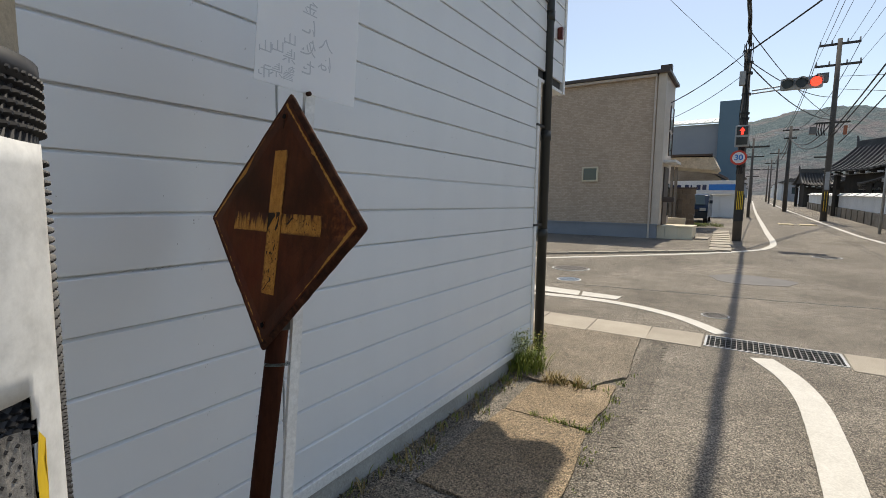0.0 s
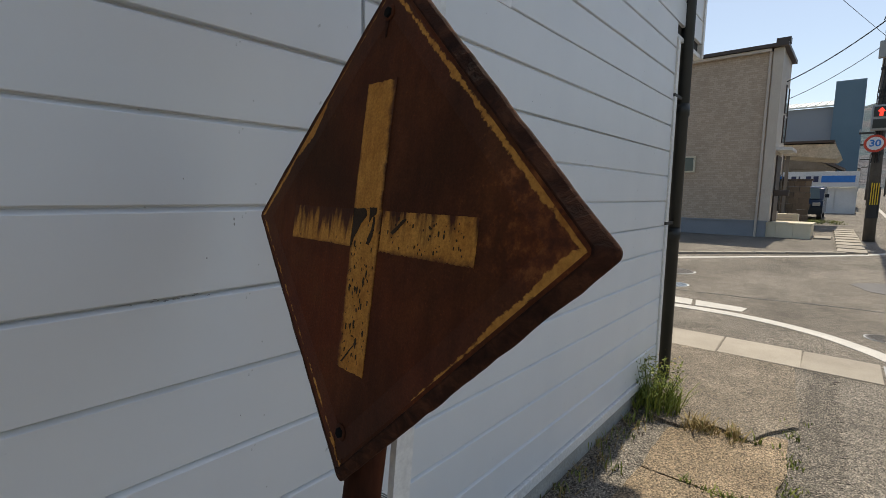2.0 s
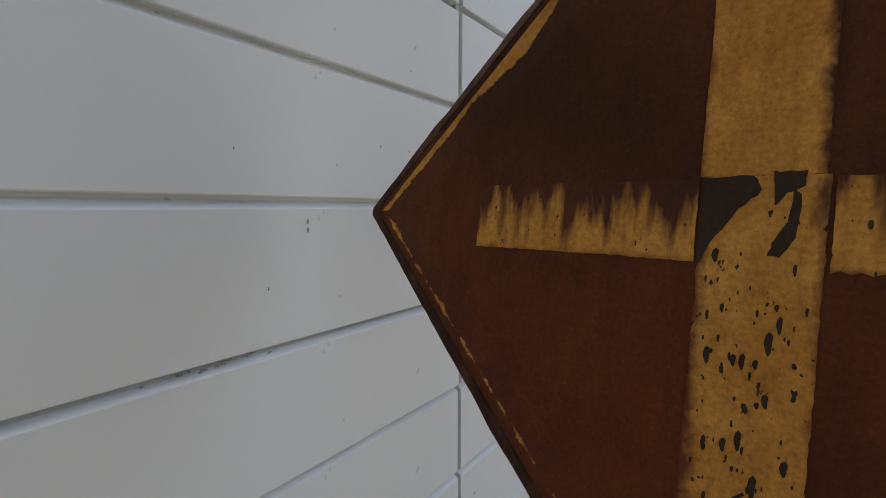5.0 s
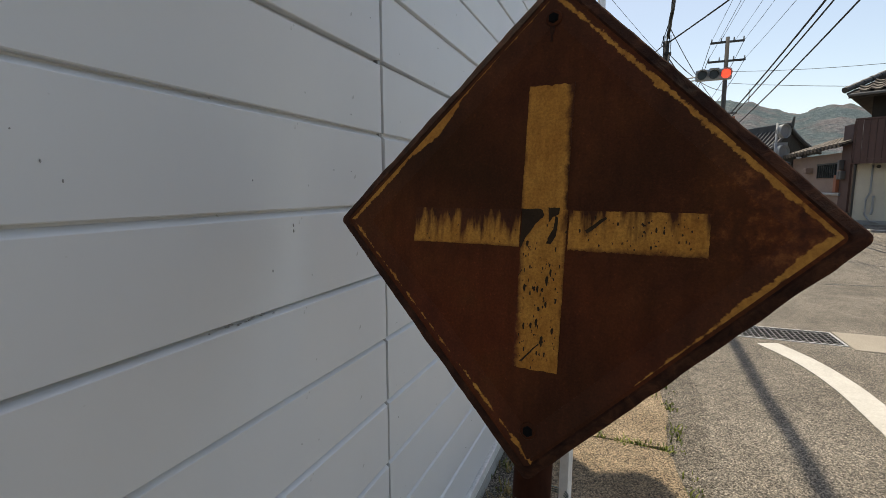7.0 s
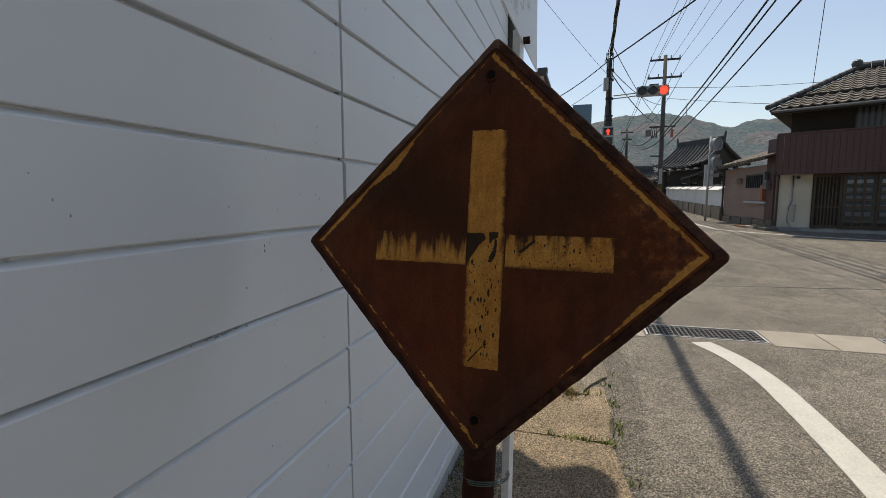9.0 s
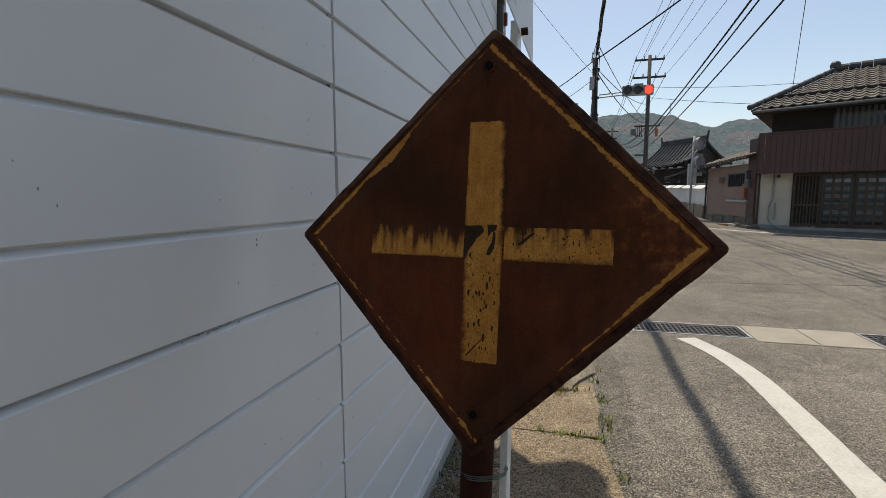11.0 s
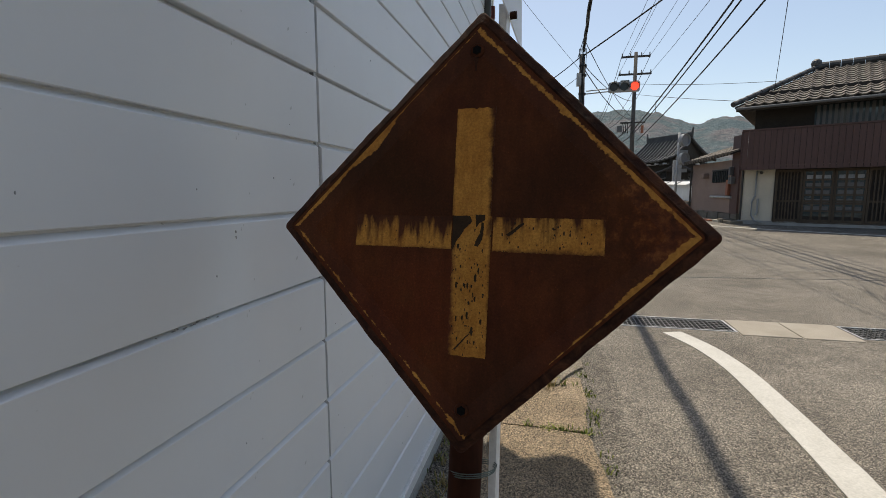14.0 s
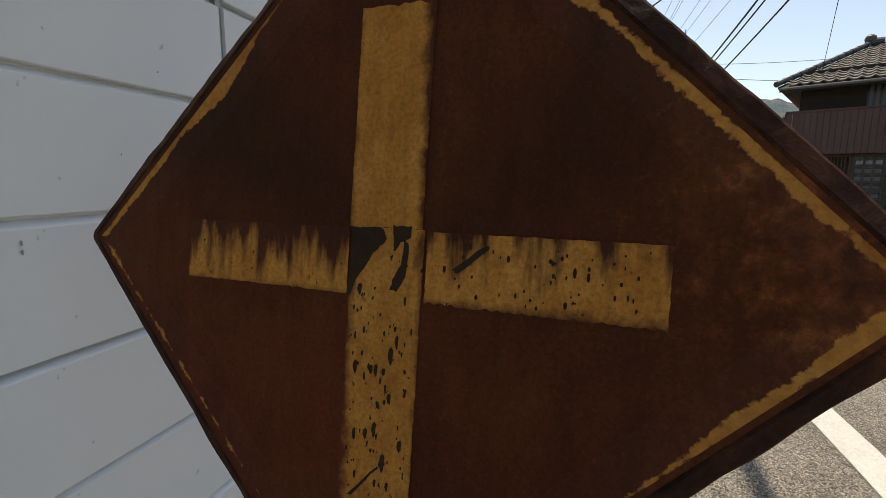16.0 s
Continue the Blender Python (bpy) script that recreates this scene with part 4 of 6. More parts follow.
def ragged_quad(u0, u1, v0, v1, jag, seed, w=0.0008, tooth=(0, 0, 0, 0)):
    """A patch of sheeting with torn edges; tooth: how ragged the bottom, right, top and left edges are."""
    rg = random.Random(seed)
    pts = []
    for side, (a, b) in enumerate((((u0, v0), (u1, v0)), ((u1, v0), (u1, v1)), ((u1, v1), (u0, v1)), ((u0, v1), (u0, v0)))):
        k = max(3, int(math.dist(a, b) / 0.004))
        n_out = ((0, -1), (1, 0), (0, 1), (-1, 0))[side]
        for j in range(k):
            t = j / k
            off = rg.uniform(-jag, jag * 0.6) + (-abs(noise.noise(Vector((t * 19 + seed, seed, 0)))) * tooth[side] * 2 if tooth[side] else 0)
            pts.append((a[0] + (b[0] - a[0]) * t + n_out[0] * off, a[1] + (b[1] - a[1]) * t + n_out[1] * off))
    return prism(bmesh.new(), [P(u, v, 0.0004) for u, v in pts], N * (w - 0.0004))


part("cross_upright_top", ragged_quad(-0.029, 0.029, 0.022, 0.181, 0.0004, 3, 0.0014, (0.001, 0, 0.003, 0)), YELLOW_CLEAN, sign, "faded ochre upper arm")
part("cross_upright_bottom", ragged_quad(-0.027, 0.031, -0.183, 0.0225, 0.0006, 4, 0.0013, (0.001, 0, 0, 0)), YELLOW_SPECK, sign, "pitted ochre lower arm")
part("cross_arm", ragged_quad(-0.186, -0.029, -0.0275, 0.021, 0.0004, 5, 0.0010, (0.0006, 0, 0, 0)), YELLOW_FAINT, sign, "streaked ochre side arm")
part("cross_arm", ragged_quad(0.033, 0.186, -0.029, 0.021, 0.0004, 9, 0.0010, (0.0015, 0, 0, 0)), YELLOW_RUN, sign, "streaked ochre side arm")


def chip(name, pts, material, seed, w=0.0018):
    rg = random.Random(seed)
    fine = []
    for i, p in enumerate(pts):
        q = pts[(i + 1) % len(pts)]
        for j in range(4):
            t = j / 4
            fine.append((p[0] + (q[0] - p[0]) * t + rg.uniform(-0.0006, 0.0006), p[1] + (q[1] - p[1]) * t + rg.uniform(-0.0006, 0.0006)))
    return part(name, prism(bmesh.new(), [P(u, v, 0.0005) for u, v in fine], N * (w - 0.0005)), material, sign)


chip("bare_patch", [(-0.027, 0.0215), (-0.002, 0.0225), (0.002, 0.014), (-0.008, 0.004), (-0.014, -0.006), (-0.019, -0.012), (-0.0275, -0.03)], PIT_DARK, 1)
chip("bare_patch", [(0.006, 0.024), (0.021, 0.024), (0.020, 0.016), (0.013, 0.012), (0.008, 0.005)], PIT_DARK, 2)
chip("bare_patch", [(0.016, 0.014), (0.0195, 0.012), (0.018, -0.012), (0.012, -0.022), (0.0065, -0.022), (0.009, -0.012), (0.014, -0.004)], PIT_DARK, 3)
chip("scratch", [(-0.018, -0.174), (-0.015, -0.174), (0.006, -0.15), (0.005, -0.148)], PIT_DARK, 4)
chip("scratch", [(0.052, -0.004), (0.056, -0.006), (0.078, 0.012), (0.076, 0.0145)], PIT_DARK, 5)
rg = random.Random(31)
drop = bmesh.new()
for i in range(64):
    u, v = rg.uniform(-0.022, 0.026), -0.02 - 0.15 * rg.random()
    s, hgt = 0.0005 + 0.0019 * rg.random() ** 2, rg.uniform(1.2, 3.2)
    prism(drop, [P(u + s * math.cos(a) * (1 if math.sin(a) > 0 else 0.6), v + s * hgt * math.sin(a), 0.0005) for a in [j * math.pi / 4 for j in range(8)]], N * 0.0013)
for i in range(40):
    u, v = rg.uniform(0.045, 0.18), rg.uniform(-0.026, 0.014)
    s, hgt = rg.uniform(0.0004, 0.0012), rg.uniform(1.2, 3.0)
    prism(drop, [P(u + s * math.cos(a), v + s * hgt * math.sin(a), 0.0005) for a in [j * math.pi / 4 for j in range(8)]], N * 0.0010)
part("rust_pitting", drop, PIT_DARK, sign, "small rust pits through the sheeting")["kind"] = "stuff"


def border_side(a, b, material):
    """One side of the painted border, a flat band between two diamonds."""
    k = 24
    lo, hi = [], []
    for i in range(k + 1):
        t = i / k
        u, v = a[0] + (b[0] - a[0]) * t, a[1] + (b[1] - a[1]) * t
        lo.append(P(u * 0.262, v * 0.262, -0.0002))
        hi.append(P(u * 0.3015, v * 0.3015, -0.0002))
    part("border_strip", prism(bmesh.new(), lo + hi[::-1], N * 0.00035), material, sign)


chip("paint_patch", [(-0.022, -0.276), (-0.013, -0.268), (-0.007, -0.283), (0.001, -0.297), (0.010, -0.290), (0.007, -0.302), (-0.002, -0.306), (-0.012, -0.292)], BORDER_UR, 12, 0.001)
border_side((0, 1), (1, 0), BORDER_UR)
border_side((1, 0), (0, -1), BORDER_LR)
border_side((0, 1), (-1, 0), BORDER_UL)
border_side((-1, 0), (0, -1), BORDER_LL)
for u, v in ((-0.004, 0.266), (0.0, -0.261)):
    bm = bmesh.new()
    tube(bm, P(u, v, 0.0004), P(u, v, 0.0022), 0.0115, 0.010, 20)
    bolt = part("bolt", bm, RUST, sign, "rusted bolt, its dark recess put in as a near-black head", True)
    # The black head paints in the shade of the recess.
    part("bolt_head", tube(bmesh.new(), P(u, v, 0.002), P(u, v, 0.0045), 0.0075, 0.0065, 6), RECESS_SHADE, bolt)
chip("rust_run", [(-0.012, 0.262), (-0.008, 0.255), (-0.006, 0.236), (-0.004, 0.236), (-0.002, 0.254), (0.004, 0.262), (-0.004, 0.256)], RUST_EDGE, 10)

bm = bmesh.new()
foot = P(0, 0, -0.047) - V * ((P(0, 0, -0.047).z + 0.02) / V.z)
tube(bm, foot, P(-0.003, 0.29, -0.047), 0.0265, seg=28)
part("post", bm, POST_BROWN, sign, "brown painted steel post", True)
for v in (0.266, -0.26):
    part("clamp", tube(bmesh.new(), P(0, v - 0.012, -0.047), P(0, v + 0.012, -0.047), 0.031, seg=24), BLACK_METAL, sign)

# white bar wired to the post, with a notice plate
bar = thing("notice_post", (-0.345, 1.62, 0), "thin white angle bar with a notice plate, wired to the post", "notice post")
BA, BT = Vector((-0.339, 1.76, 0.929)), Vector((-0.339, 1.826, 1.616))
bd = (BT - BA).normalized()
b0 = BA - bd * (BA.z + 0.01) / bd.z
side = U.copy()
bm = bmesh.new()
top = BT + bd * 0.02
w = 0.006
fwd = bd.cross(side).normalized()
if fwd.y < 0:
    fwd = -fwd
prism(bm, [b0 - side * w, b0 + side * w, b0 + side * w + fwd * 0.03, b0 + side * (w - 0.003) + fwd * 0.03, b0 + side * (w - 0.003) + fwd * 0.003, b0 - side * w + fwd * 0.003], top - b0)
part("bar", bm, WHITE_METAL, bar, "white angle bar")
pl_a, pl_b = Vector((-0.356, 1.675, 1.624)), Vector((-0.338, 1.993, 1.61))
pe = (pl_b - pl_a).normalized()
pu = Vector((-0.02, 0.11, 0.99)).normalized()
pn = pe.cross(pu).normalized()
if pn.x < 0:
    pn = -pn
Lp = (pl_b - pl_a).length
bm = prism(bmesh.new(), [q + pn * 0.018 for q in (pl_a, pl_b, pl_b + pu * 0.42, pl_a + pu * 0.42)], pn * -0.002)
notice = part("notice_plate", bm, NOTICE, bar, "thin white notice plate seen from the back, print showing through")
part("rivet", tube(bmesh.new(), BT + pn * 0.012, BT + pn * 0.022, 0.006, seg=10), RUST_EDGE, bar)


def print_text(txt, size, s0, h0, dh):
    """Upright rows of characters that show through the plate the wrong way round."""
    for i, ch in enumerate(txt):
        cu = bpy.data.curves.new("print", "FONT")
        cu.body = ch
        cu.size = size
        cu.align_x = "CENTER"
        cu.materials.append(GHOST)
        o = new("print", cu)
        o.parent = notice
        at = pl_a + pe * s0 + pu * (h0 + dh * (len(txt) - 1 - i)) + pn * 0.0188
        m = Matrix.Identity(4)
        for r in range(3):
            m[r][0], m[r][1], m[r][2], m[r][3] = -pe[r], pu[r], -pn[r], at[r] - origin(notice)[r]
        o.matrix_basis = m


print_text("金に処せ", 0.052, 0.148, 0.050, 0.052)
print_text("人は", 0.052, 0.205, 0.075, 0.056)
print_text("山県警", 0.042, 0.092, 0.022, 0.044)
print_text("山県", 0.042, 0.058, 0.022, 0.060)
print_text("山市", 0.042, 0.025, 0.012, 0.060)

tie = thing("wire_tie", (-0.36, 1.76, 1.03), "twisted grey-green wire round the post and the white bar", "wire")
for j in range(3):
    pts = []
    for a in range(25):
        ang = a / 24 * 2 * math.pi
        c = P(0.010, -0.365 + 0.003 * j + 0.006 * math.cos(ang), -0.047)
        pts.append(c + U * math.cos(ang) * (0.036 + 0.001 * j) + N * math.sin(ang) * 0.0305)
    part("strand", path_tube(bmesh.new(), pts, 0.0009, 6), WIRE_GREEN, tie, smooth=True)

before = built()
# ---------------------------------------------------------------- utility pole beside the wall, with a spiked anti-poster sleeve
PX, PY, PR = 0.0535, 1.064, 0.119
up = thing("utility_pole", (PX, PY, 0), "pale concrete utility pole with a black studded sleeve and torn wrap", "utility pole")
part("shaft", tube(bmesh.new(), (PX, PY, -0.02), (PX, PY, 8.5), PR, PR - 0.02, 36), POLE_CONCRETE, up, smooth=True)
bm = tube(bmesh.new(), (PX, PY, 0.25), (PX, PY, 1.578), PR + 0.005, PR + 0.005, 48)
tube(bm, (PX, PY, 1.562), (PX, PY, 1.581), PR + 0.009, PR + 0.008, 48)
part("sleeve", bm, BLACK, up, "black rubber sleeve", True)
verts, faces = [], []
for i in range(78):
    z = 0.92 + i * 0.0084
    if 1.506 < z < 1.524:
        continue
    for j in range(84):
        a = 2 * math.pi * (j + 0.5 * (i % 2)) / 84
        d, s = Vector((math.cos(a), math.sin(a), 0)), Vector((-math.sin(a), math.cos(a), 0))
        p = Vector((PX, PY, z)) + d * (PR + 0.0045)
        k = len(verts)
        w, t, h = 0.0040, 0.0016, 0.0062
        zz = Vector((0, 0, 1))
        verts += [p + s * w, p + zz * w, p - s * w, p - zz * w, p + d * h + s * t, p + d * h + zz * t, p + d * h - s * t, p + d * h - zz * t]
        faces += [(k, k + 1, k + 5, k + 4), (k + 1, k + 2, k + 6, k + 5), (k + 2, k + 3, k + 7, k + 6), (k + 3, k, k + 4, k + 7), (k + 4, k + 5, k + 6, k + 7)]
me = bpy.data.meshes.new("studs")
me.from_pydata([v - Vector((PX, PY, 0)) for v in verts], [], faces)
me.materials.append(BLACK)
studs = new("studs", me)
studs.parent = up
tagged(studs, "rows of blunt rubber studs", kind="stuff")


def round_patch(outline, r, thick, crumple=0.0, seed=1):
    """A sheet that lies round the pole; outline in degrees round it and metres up."""
    rg = random.Random(seed)
    bm = bmesh.new()
    f = bm.faces.new([bm.verts.new((a, z, 0)) for a, z in outline])
    bmesh.ops.triangulate(bm, faces=[f])
    for _ in range(3):
        bmesh.ops.subdivide_edges(bm, edges=[e for e in bm.edges if e.calc_length() > 4], cuts=1, use_grid_fill=False)
    bmesh.ops.triangulate(bm, faces=list(bm.faces))
    for v in bm.verts:
        a, z = radians(v.co.x), v.co.y
        rr = r + crumple * noise.noise(Vector((a * 25, z * 60, seed)))
        v.co = Vector((PX + rr * math.cos(a), PY + rr * math.sin(a), z))
    bmesh.ops.solidify(bm, geom=list(bm.faces), thickness=thick)
    return bm


bm = bmesh.new()
grid = {}
for a in range(-72, 58, 2):
    for k in range(47):
        z = 0.595 + k * 0.02 + (0.002 * math.sin(a * 0.1) if k == 46 else 0)
        rr = PR + 0.0115 + 0.0005 * noise.noise(Vector((a * 0.05, z * 9, 1)))
        grid[a, k] = bm.verts.new((PX + rr * math.cos(radians(a)), PY + rr * math.sin(radians(a)), z))
for a in range(-72, 56, 2):
    for k in range(46):
        z = 0.59 + k * 0.02
        edge = 38 + 5 * noise.noise(Vector((0, z * 22, 5)))
        if not (1.15 < z < 1.30 and a < edge):
            bm.faces.new((grid[a, k], grid[a + 2, k], grid[a + 2, k + 1], grid[a, k + 1]))
bmesh.ops.delete(bm, geom=[v for v in bm.verts if not v.link_faces], context="VERTS")
bmesh.ops.solidify(bm, geom=list(bm.faces), thickness=0.0012)
part("wrap", bm, SHEET_WHITE, up, "torn white plastic wrap", True)
part("tape_scrap", round_patch([(37.5, 1.19), (41, 1.2), (42, 1.235), (41, 1.26), (42.5, 1.275), (39, 1.285), (37, 1.25)], PR + 0.0135, 0.001, 0.001, 5), YELLOW_TAPE, up, "torn yellow tape")
part("torn_layer", round_patch([(-60, 1.16), (38, 1.17), (39, 1.2), (37, 1.25), (36, 1.29), (10, 1.30), (-60, 1.30)], PR + 0.0105, 0.001, 0.004, 8), two_scale("crumpled_dark_film", (0.02, 0.02, 0.02), (0.35, 0.33, 0.3), 40, 200, 0.4, relief=0.5), up, "crumpled dark torn film")

settle(before, (PX, PY), (0.060, 1.005, -0.176), 1.033)

before = built()
# ---------------------------------------------------------------- beige house across the junction
BX, BY, BD = -1.80, 17.26, 19.35
bh = thing("beige_house", (-5.5, 19.4, 0), "two-storey beige house with stone-pattern siding and a blue-grey plinth", "house")
part("wall", boxbm(-10.5, BX, BY, BD, 0.44, 5.05), BEIGE, bh)
part("plinth", boxbm(-10.5, BX + 0.02, BY - 0.02, BD, -0.02, 0.438), PLINTH, bh, "blue-grey plinth")
part("plinth_cap", boxbm(-10.5, BX + 0.04, BY - 0.05, BY - 0.021, 0.42, 0.46), PLINTH, bh)
part("side_wall", boxbm(BX + 0.003, BX + 0.06, BY + 0.12, BD, 0.44, 5.15), BEIGE_SMOOTH, bh, "plain beige side wall")
part("corner_post", boxbm(BX - 0.16, BX + 0.075, BY - 0.04, BY + 0.12, 0.44, 5.12, 0.01), BEIGE_SMOOTH, bh)
bm = bmesh.new()
prism(bm, [(BX + 0.18, BY - 0.2, 5.12), (BX + 0.18, BD + 0.1, 5.12), (-10.7, BD + 0.1, 5.12), (-10.7, BY - 0.2, 5.12)], (0, 0, 0.09))
roof = part("roof", bm, BROWN_TRIM, bh, "dark brown flat roof edge")
part("gutter", boxbm(-10.6, BX - 0.2, BY - 0.14, BY - 0.02, 5.03, 5.11, 0.01), BEIGE_SMOOTH, roof)
part("parapet", boxbm(BX - 0.12, BX + 0.2, BY - 0.06, BY + 0.2, 5.212, 5.36), BROWN_TRIM, roof)
part("downpipe", tube(bmesh.new(), (BX - 0.22, BY - 0.05, 0.0), (BX - 0.22, BY - 0.05, 5.05), 0.03), BEIGE_SMOOTH, bh)


def window(parent, x0, x1, z0, z1, y, material=SHOP_WHITE):
    w = part("window", boxbm(x0 + 0.05, x1 - 0.05, y - 0.02, y + 0.02, z0 + 0.05, z1 - 0.05), GLASS, parent, "small window")
    bm = bmesh.new()
    for a in ((x0, x1, z0, z0 + 0.05), (x0, x1, z1 - 0.05, z1), (x0, x0 + 0.05, z0 + 0.05, z1 - 0.05), (x1 - 0.05, x1, z0 + 0.05, z1 - 0.05)):
        box(bm, a[0], a[1], y - 0.05, y + 0.02, a[2], a[3])
    part("frame", bm, material, w)


window(bh, -4.22, -3.68, 1.83, 2.32, BY - 0.02, CREAM_TILE)
for i, z in enumerate((2.75, 3.6)):
    g = part("window", boxbm(BX + 0.06, BX + 0.075, BY + 1.3, BY + 1.9, z, z + 0.7), GLASS, bh)
    part("frame", boxbm(BX + 0.058, BX + 0.09, BY + 1.22, BY + 1.29, z - 0.05, z + 0.75), BROWN_TRIM, g)
    part("frame", boxbm(BX + 0.058, BX + 0.09, BY + 1.91, BY + 1.98, z - 0.05, z + 0.75), BROWN_TRIM, g)
part("door", boxbm(BX + 0.062, BX + 0.10, BY + 0.5, BY + 1.4, 0.42, 2.3), BROWN_TRIM, bh, "dark brown entrance door")
for z in (0.7, 1.3):
    part("window", boxbm(BX + 0.062, BX + 0.09, BY + 1.6, BY + 2.0, z, z + 0.5), GLASS, bh)
part("canopy", boxbm(BX + 0.06, BX + 0.42, BY + 0.3, BY + 1.7, 2.42, 2.5), SHOP_WHITE, bh, "small white door canopy")
part("letter_box", boxbm(BX + 0.10, BX + 0.45, BY + 0.25, BY + 0.45, 1.15, 1.32, 0.03), BROWN_TRIM, bh)
st = thing("entrance_step", (-1.4, 17.6, 0), "cream tiled entrance step beside the beige house", "step")
for i in range(3):
    part("tile", boxbm(-1.94 + i * 0.39, -1.94 + i * 0.39 + 0.384, 17.36, 18.6, -0.02, 0.38, 0.006), CREAM_TILE, st)
part("slab", boxbm(-1.96, -0.75, 17.34, 18.62, 0.382, 0.42, 0.008), CREAM_TILE, st)
ac = thing("air_conditioner", (-1.55, 20.0, 0), "cream outdoor air-conditioner unit on the ground", "air conditioner")
part("body", boxbm(-1.85, -1.25, 19.9, 20.2, 0.0, 0.6, 0.02), CREAM_TILE, ac)
for i in range(6):
    part("slat", boxbm(-1.8, -1.4, 19.885, 19.899, 0.1 + i * 0.075, 0.13 + i * 0.075), BEIGE_SMOOTH, ac)
solo("concrete_pad", boxbm(-0.72, -0.35, 17.5, 18.4, -0.01, 0.05, 0.01), KERB, "small pale concrete pad beside the step", "slab", kind="structure")

settle(before, (-1.8, 17.26), (-1.569, 17.344), 1.009, -0.75)
before = built()
# old carport and block wall behind it
cp = thing("old_carport", (-1.3, 22.5, 0), "old carport with a peeling cream fascia", "carport")
bm = prism(bmesh.new(), [(-3.2, 21.8, 2.62), (-0.55, 21.8, 2.30), (-0.42, 21.8, 2.42), (-0.6, 21.8, 2.80), (-3.2, 21.8, 2.86)], (0, 2.6, 0))
part("fascia", bm, OLD_CREAM, cp)
part("roof", prism(bmesh.new(), [(-3.3, 21.7, 2.88), (-0.62, 21.7, 2.84), (-0.62, 21.7, 2.92), (-3.3, 21.7, 2.95)], (0, 2.8, 0)), BROWN_TRIM, cp)
for x in (-2.05, -1.9):
    part("post", boxbm(x, x + 0.1, 21.9, 22.0, -0.02, 2.7), POLE_GREY, cp)
bw = thing("block_wall", (-1.7, 22.2, 0), "stained old concrete block wall", "wall")
for r in range(8):
    for c in range(4):
        x = -2.35 + c * 0.3 + (0.15 if r % 2 else 0)
        part("block", boxbm(x + 0.004, min(x + 0.296, -1.13), 22.1, 22.22, r * 0.2, r * 0.2 + 0.195, 0.004), OLD_WALL, bw)
part("coping", boxbm(-2.4, -1.08, 22.07, 22.25, 1.6, 1.66), BROWN_TRIM, bw)
settle(before, (-1.3, 22.1), (-1.013, 22.316), 1.013, -0.75)
before = built()
shed = thing("old_shed", (-2.5, 35.5, 0), "old weathered shed with a rusty sloping roof", "shed")
part("wall", boxbm(-5.5, -0.9, 35.2, 38, -0.02, 2.35), OLD_WALL, shed)
part("roof", prism(bmesh.new(), [(-5.6, 35.0, 3.5), (-2.2, 35.0, 3.3), (-0.5, 35.0, 2.35), (-0.55, 35.0, 2.22), (-2.2, 35.0, 3.1), (-5.6, 35.0, 3.3)], (0, 3, 0)), BROWN_TRIM, shed)
part("gable", prism(bmesh.new(), [(-5.6, 35.15, 2.352), (-0.9, 35.15, 2.352), (-2.2, 35.15, 3.08), (-5.6, 35.15, 3.28)], (0, 0.06, 0)), OLD_WALL, shed)

settle(before, (-2.5, 35.2), (-2.1, 36.149), 1.029, -0.75)
before = built()
# tyre shop: signboard drawn in plain shapes
shop = thing("tyre_shop", (-1.6, 33, 0), "white shopfront with a long white and blue signboard", "shop")
part("wall", boxbm(-6, 0.1, 33.0, 34.5, -0.02, 1.35), SHOP_WHITE, shop)
board = part("signboard", boxbm(-6, 0.12, 32.7, 32.98, 1.36, 2.14, 0.01), SHOP_WHITE, shop, "white signboard with dark shapes and a blue bar")
part("blue_bar", boxbm(-1.35, -0.02, 32.68, 32.698, 1.58, 1.92), SIGN_BLUE, board)
rg = random.Random(4)
for i in range(8):
    x = -3.95 + i * 0.31 + (0.1 if i > 3 else 0)
    part("mark", boxbm(x, x + (0.21 if i != 5 else 0.07), 32.68, 32.698, 1.6, 1.9, 0.0), SIGN_NAVY, board)
for i in range(4):
    part("door_panel", boxbm(-2.9 + i * 0.72, -2.9 + i * 0.72 + 0.69, 32.95, 32.999, 0.0, 1.33), SHOP_WHITE, shop)
settle(before, (-1.6, 33.0), (-1.195, 33.717), 1.024, -0.75)
before = built()
bb = thing("blue_warehouse", (-2.4, 42, 0), "grey clad warehouse with a blue-grey tower and pale metal roof", "warehouse")
part("wall", boxbm(-14, -1.45, 40, 50, -0.02, 6.3), GREY_WALL, bb)
part("tower", boxbm(-1.44, -0.02, 39.6, 46, -0.02, 7.75), BLUE_WALL, bb, "blue-grey tower")
rf = part("roof", prism(bmesh.new(), [(-14, 39.8, 6.31), (-1.45, 39.8, 6.31), (-1.45, 46, 7.5), (-14, 46, 7.5)], (0, 0, 0.1)), ROOF_METAL, bb, "pale ribbed metal roof")
for i in range(26):
    x = -13.9 + i * 0.48
    part("rib", prism(bmesh.new(), [(x, 39.78, 6.41), (x + 0.06, 39.78, 6.41), (x + 0.06, 46, 7.6), (x, 46, 7.6)], (0, 0, 0.05)), ROOF_METAL, rf)

settle(before, (-1.4, 40.0), (-0.913, 41.252), 1.034, -0.75)


